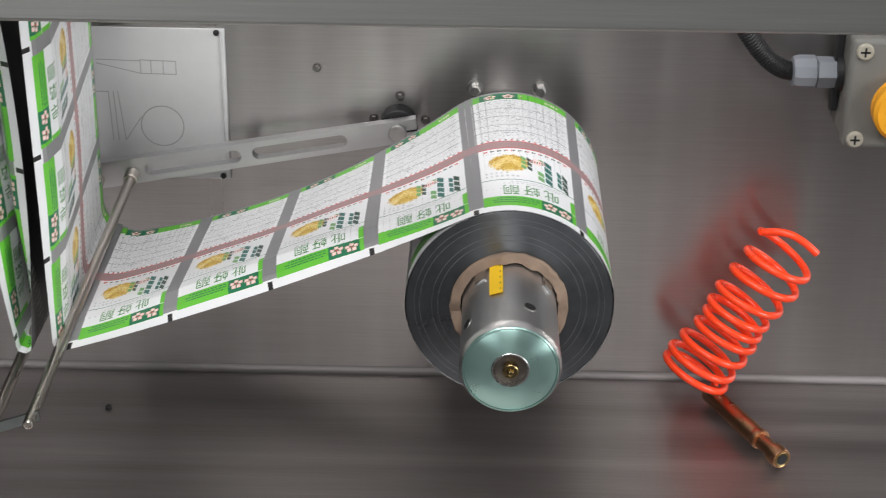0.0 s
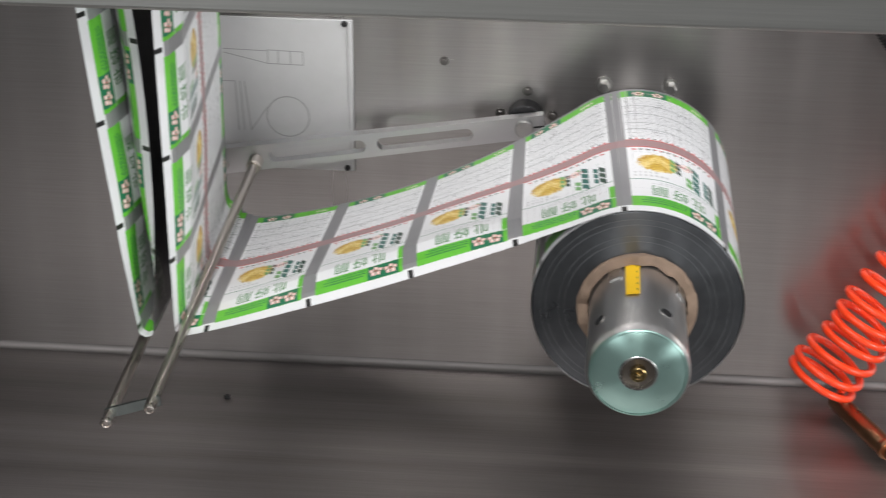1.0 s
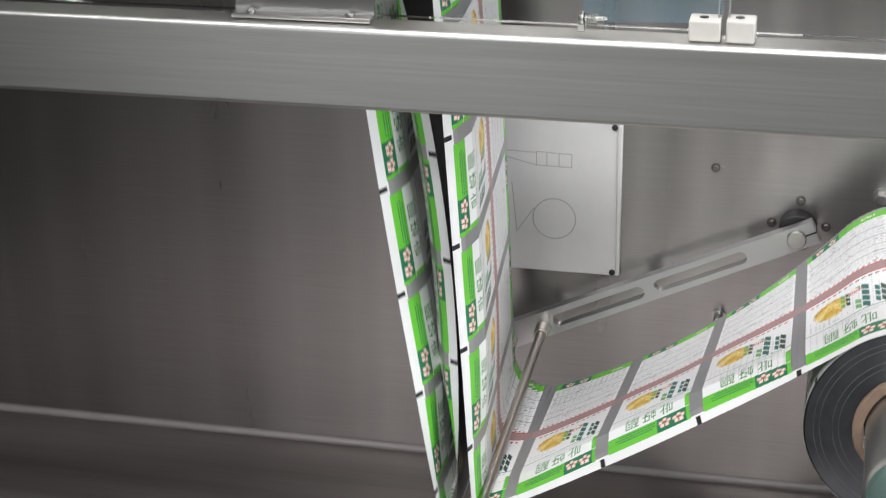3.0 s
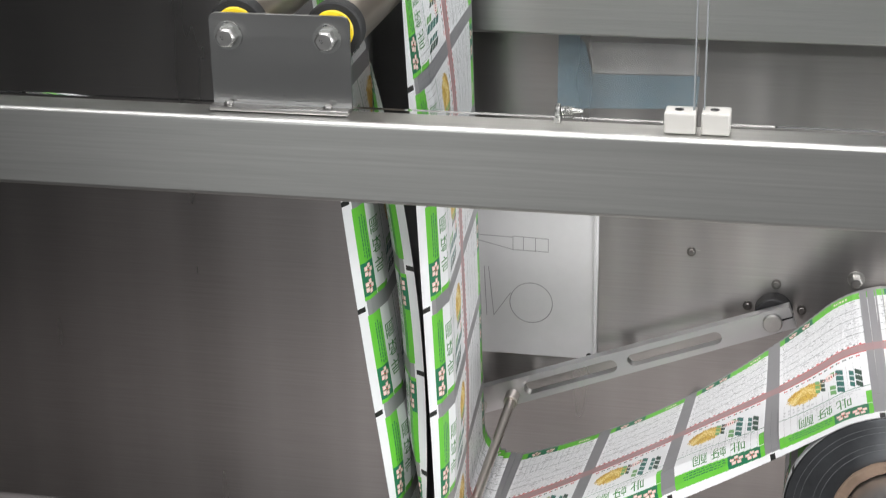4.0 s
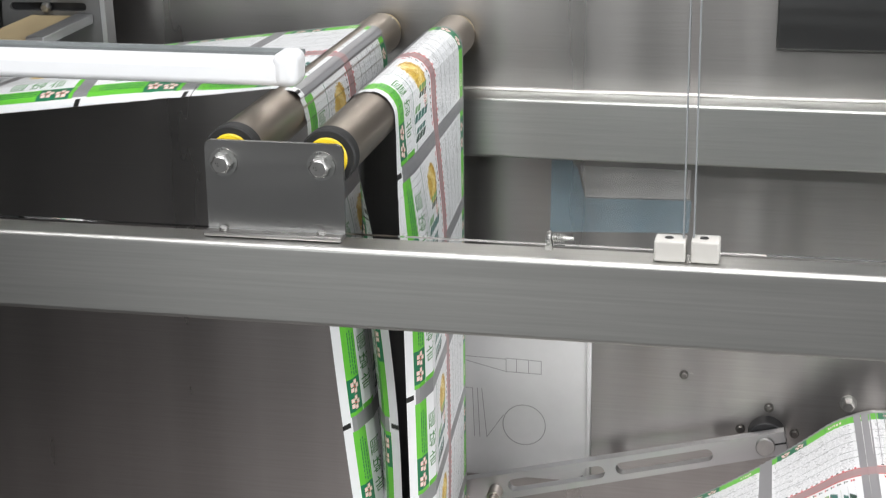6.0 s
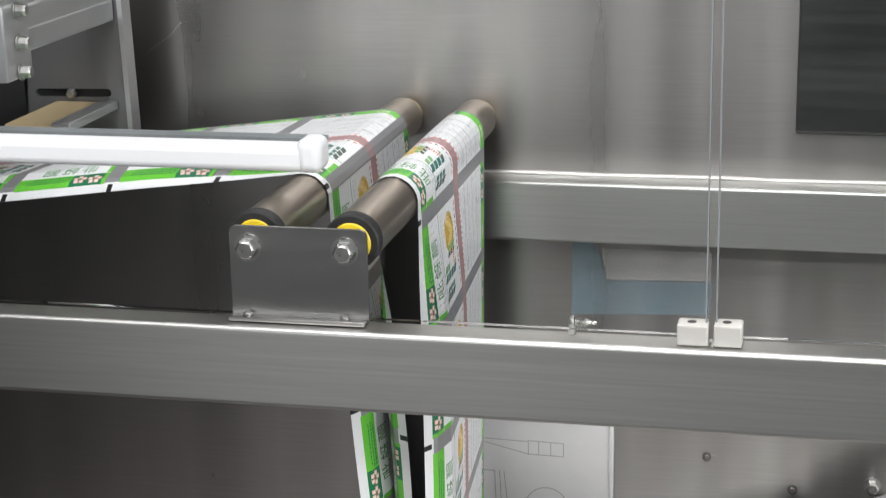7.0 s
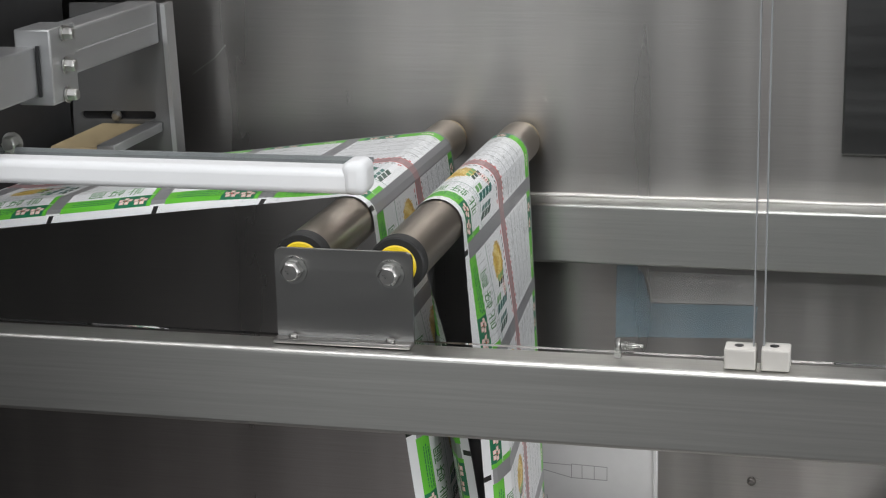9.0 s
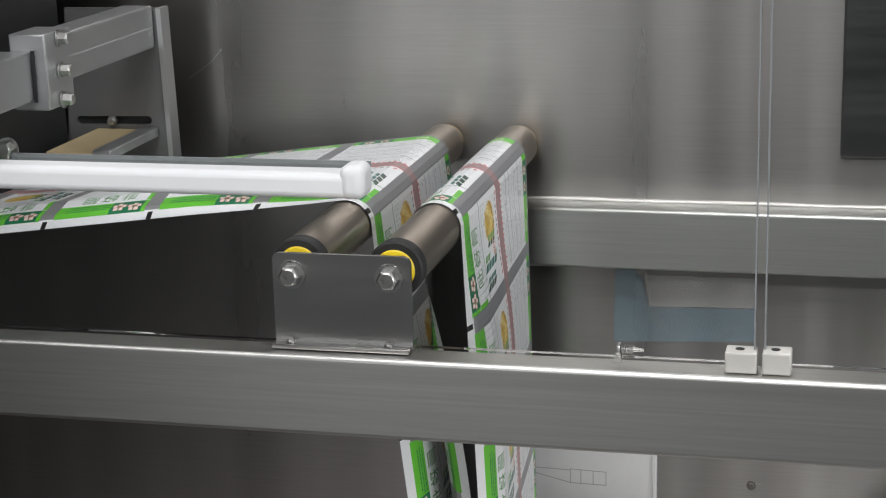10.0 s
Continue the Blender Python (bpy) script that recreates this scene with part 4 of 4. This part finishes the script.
circ = tube([(-0.3145 + 0.0195 * math.cos(a), -0.0031, 0.2575 + 0.0195 * math.sin(a)) for a in [2 * math.pi * i / 48 for i in range(49)]], 0.00045, 5)
part("engraved_circle", circ, INK, plate)
for x, z in ((-0.2610, 0.3485), (-0.2610, 0.2085), (-0.395, 0.3455), (-0.395, 0.2115)):
    part("rivet", lathe([(0.0028, -0.003), (0.0028, -0.0042), (0.0018, -0.0048)], "y", 14), BLACK, plate, "", (x, 0, z))

# ---- push-button box with its cable ----
jb = thing("control_box", "grey push-button box with an orange button on the back panel", "switch box", (0.3500, 0, 0.3260))
part("housing", box(-0.058, 0.058, -0.052, -0.0006, -0.049, 0.049, 0.004, 3), BOX_GREY, jb)
part("cover", box(-0.060, 0.060, -0.070, -0.0525, -0.0505, 0.0505, 0.005, 3), BOX_GREY, jb)
part("button_collar", lathe([(0.0285, -0.0702), (0.0285, -0.0735), (0.027, -0.0742)], "y", 40, (-0.010, 0, -0.010)), ORANGE, jb)
part("button", lathe([(0.0275, -0.0743), (0.0285, -0.076), (0.0285, -0.084), (0.0255, -0.0875), (0.012, -0.0885)], "y", 40, (-0.010, 0, -0.010)), ORANGE, jb, "orange push button")
for i in range(3):
    part("button_mark", box(-0.026 + 0.007 * i, -0.0215 + 0.007 * i, -0.0884, -0.0872, 0.0058, 0.0076), BLACK, jb)
for x in (-0.049, 0.049):
    for z in (-0.041, 0.0395):
        s = part("screw", lathe([(0.0075, -0.0701), (0.0075, -0.0722), (0.006, -0.0735)], "y", 20), SCREW_IVORY, jb, "pale cross-head screw", (x, 0, z))
        part("screw_cross", join(box(-0.0042, 0.0042, -0.0737, -0.0734, -0.0009, 0.0009), box(-0.0009, 0.0009, -0.0737, -0.0734, -0.0042, 0.0042)), BLACK, s)
part("gland_nut", lathe([(0.0165, -0.0585), (0.0165, -0.064)], "x", 24), BLACK, jb, "", (0, -0.030, 0.005))
part("gland_plate", box(-0.0655, -0.0590, -0.034, -0.026, -0.030, 0.046, 0.001), BLACK, jb)
part("gland", join(lathe([(0.0135, -0.0642), (0.0140, -0.068), (0.0140, -0.080)], "x", 6), lathe([(0.0128, -0.0802), (0.0150, -0.082), (0.0150, -0.096), (0.0135, -0.101), (0.010, -0.102)], "x", 10)), GREY_PLASTIC, jb, "grey cable gland", (0, -0.030, 0.005), smooth=30)
cable_pts = []
for i in range(120):
    u = i / 119
    x = -0.098 - 0.060 * u - 0.006 * u * u
    z = 0.005 + 0.010 * u + 0.075 * max(0.0, u - 0.1) ** 1.9
    cable_pts.append((x, -0.030 - 0.004 * u, z))
cb = tube(cable_pts, [0.0078 if i % 3 else 0.0087 for i in range(120)], 14)
part("cable", cb, BLACK, jb, "black corrugated conduit", smooth=40)

# ---- coiled air hose with blow gun ----
hose = thing("air_hose", "coiled glossy red air hose hanging against the steel panel", "hose")


def coil():
    a0, a1 = Vector((0.259, -0.044, 0.166)), Vector((0.180, -0.054, 0.032))
    ax = (a1 - a0).normalized()
    e1 = (Vector((0.72, -0.10, -0.35)) - ax * ax.dot(Vector((0.72, -0.10, -0.35)))).normalized()
    e2 = ax.cross(e1)
    pts = []
    turns, n = 9.43, 320
    for i in range(n + 1):
        u = i / n
        a = 2 * math.pi * turns * u + 3.0
        v = u ** 0.80
        r = 0.0285 + 0.0015 * math.sin(9 * u) + 0.002 * u
        pts.append(a0 + ax * (a1 - a0).length * v + (e1 * math.cos(a) + e2 * math.sin(a)) * r + Vector((0.003, 0, 0.002)) * math.sin(13 * u))
    # loose end, drawn out level to the right
    head, free = pts[0], Vector((0.2830, -0.058, 0.1665))
    pts = [free.lerp(head, k / 12) + Vector((0.0, -0.004, 0.010)) * math.sin(math.pi * k / 12) for k in range(12)] + pts
    end = pts[-1]
    tip = Vector((0.2005, -0.051, 0.015))
    for k in range(1, 9):
        f = k / 8
        pts.append(end.lerp(tip, f) + Vector((-0.004, -0.006, -0.006)) * math.sin(math.pi * f))
    return pts


hose_line = coil()
part("coil", tube(hose_line[12:-8], 0.0036, 10), RED_HOSE, hose, smooth=60)
part("loose_end", tube(hose_line[:13], 0.0036, 10), RED_HOSE, hose, "straightened end of the hose", smooth=60)
part("lead", tube(hose_line[-9:], 0.0036, 10), RED_HOSE, hose, "hose end running into the nozzle", smooth=60)
gun = thing("blow_gun", "copper-coloured metal air nozzle lying on the steel pan", "air nozzle", Vector((0.1985, -0.048, 0.0120)))
gv = Vector((0.0520, -0.112, 0.000))
gm = gv.to_track_quat("Z", "Y").to_matrix().to_4x4()
part("gun_body", lathe([(0.0075, 0.0), (0.0092, 0.003), (0.0092, 0.078), (0.0080, 0.081), (0.0080, 0.083)], "z", 28), COPPER, gun, "", gm)
part("gun_collar", lathe([(0.0092, 0.0832), (0.0098, 0.085), (0.0098, 0.089), (0.0090, 0.091)], "z", 28), COPPER, gun, "", gm)
part("gun_tip", lathe([(0.0072, 0.0912), (0.0072, 0.110), (0.0098, 0.1125), (0.0100, 0.122), (0.0088, 0.1245)], "z", 28), COPPER, gun, "", gm)
part("gun_mouth", lathe([(0.0076, 0.1246), (0.0076, 0.1254), (0.0070, 0.1258), (0.0058, 0.1252)], "z", 24), BRASS, gun, "brass mouth", gm)
part("gun_bore", lathe([(0.0050, 0.1250), (0.0050, 0.1255)], "z", 24), BLACK, gun, "dark bore", gm)

# ---- support arm and guard strip at the left ----
GX = -0.672
support = thing("support_bracket", "aluminium support bar with clamp block on a steel wall plate", "bracket")
part("wall_plate", prism([(GX - 0.090, 0.592), (GX + 0.004, 0.592), (GX, 0.738), (GX - 0.084, 0.738)], -0.062, -0.058, [slot_outline((GX - 0.077, 0.6405), (GX - 0.014, 0.6415), 0.0036)]), GUSSET, support, "steel plate with a long slot")
part("plate_edge", prism([(GX + 0.0042, 0.592), (GX + 0.0085, 0.592), (GX + 0.0045, 0.738), (GX + 0.0002, 0.738)], -0.064, -0.046), ALU, support, "bright turned-over edge")
part("standoff", lathe([(0.008, -0.0575), (0.008, -0.001)], "y", 20), PLATE_STEEL, support, "", (GX - 0.06, 0, 0.71))
part("slot_back", box(GX - 0.082, GX - 0.008, -0.0572, -0.055, 0.633, 0.649), BLACK, support)
part("slot_bolt", lathe([(0.0045, -0.0625), (0.0045, -0.067), (0.003, -0.069)], "y", 6), BRIGHT_STEEL, support, "", (GX - 0.046, 0, 0.641))
part("bar", box(GX - 0.030, GX - 0.002, -0.2345, -0.064, 0.7045, 0.7405, 0.002), ALU_SHADED, support, "aluminium bar")
part("front_bar", box(GX - 0.042, GX - 0.0085, -0.47, -0.2785, 0.6960, 0.7330, 0.002), ALU_SHADED, support, "second aluminium bar held by the clamp")
part("bar_gap", box(GX - 0.0083, GX - 0.0060, -0.2800, -0.2783, 0.6955, 0.7335), BLACK, support)
part("bar_groove", box(GX - 0.0022, GX - 0.0016, -0.234, -0.068, 0.7215, 0.7228), INK, support)
part("clamp_block", box(GX - 0.026, GX + 0.003, -0.278, -0.235, 0.689, 0.7455, 0.0015), ALU_SHADED, support, "bolted clamp block")
for z in (0.740, 0.716, 0.694):
    hex_bolt("bolt", support, (GX + 0.0034, -0.256, z), "x", 0.0048, 0.008, sign=1)
part("slat", box(GX - 0.060, GX - 0.020, -0.165, -0.064, 0.630, 0.634), TAN, support, "pale wooden slat")
part("slat_edge", box(GX - 0.0198, GX - 0.004, -0.165, -0.064, 0.628, 0.636, 0.001), ALU_SHADED, support)

strip = thing("guard_strip", "white plastic guard strip with a rounded end above the film", "guard strip")
gs = box(-1.04, -0.4105, -0.362, -0.338, 0.6485, 0.6660, 0.005, 4)
part("strip_body", gs, WHITE_PLASTIC, strip)
part("strip_end", box(-0.4240, -0.4065, -0.3630, -0.337, 0.6480, 0.6715, 0.0062, 4), WHITE_PLASTIC, strip, "rounded raised end")
ledge = part("clear_ledge", box(-1.04, -0.417, -0.3378, -0.306, 0.6600, 0.6625), LEDGE_ACRYLIC, strip, "clear acrylic ledge behind the strip")
ledge.visible_shadow = False
part("ledge_edge", box(-1.04, -0.417, -0.3056, -0.3050, 0.6598, 0.6630), ACRYLIC_EDGE, strip, "pale polished edge")

dark = thing("machine_side", "dark machine part beside the support bar", "machine part")
part("housing", box(-0.98, GX - 0.088, -0.30, -0.064, 0.600, 1.0, 0.004), BLACK, dark)

hex_bolt("bolt", dark, (-0.694, -0.3002, 0.665), r=0.0062, h=0.008)

f = thing("bolt", "small dark screw head in the bottom pan", "bolt", (-0.370, -0.076, 0.0), group="panel bolts")
part("bolt_head", lathe([(0.0028, -0.0018), (0.0028, 0.0006), (0.002, 0.0012)], "z", 16), BLACK, f)


# ---- what moves ----
def motions():
    walk(dancer, [(t, pose(PX, 0, PZ, 0, -arm_angle(t), 0)) for t in TIMES])
    base = None
    rows = []
    for t in TIMES:
        far = AHEAD[t]
        base = far if base is None else base
        rows.append((t, pose(0, 0, ZM, 0, -math.degrees((far - base) / R_ROLL), 0)))
    walk(reel, rows)
    for ob, flaps, m in strips:
        poses = [(t, *strip_pose(t, AHEAD[t] - m)) for t in TIMES]
        walk(ob, [(t, p) for t, p, _ in poses])
        bends = [(round(curl(t, AHEAD[t] - m), 2), round(off)) for t, _, off in poses]
        # only the times at which the bend begins, goes on or ends changing matter
        kept = [n for n, b in enumerate(bends) if n in (0, len(bends) - 1) or not bends[n - 1] == b == bends[n + 1]]
        for fl, side in zip(flaps, (0, 1)):
            walk(fl, [(TIMES[n], flap_poses(*bends[n])[side]) for n in kept])


motions()
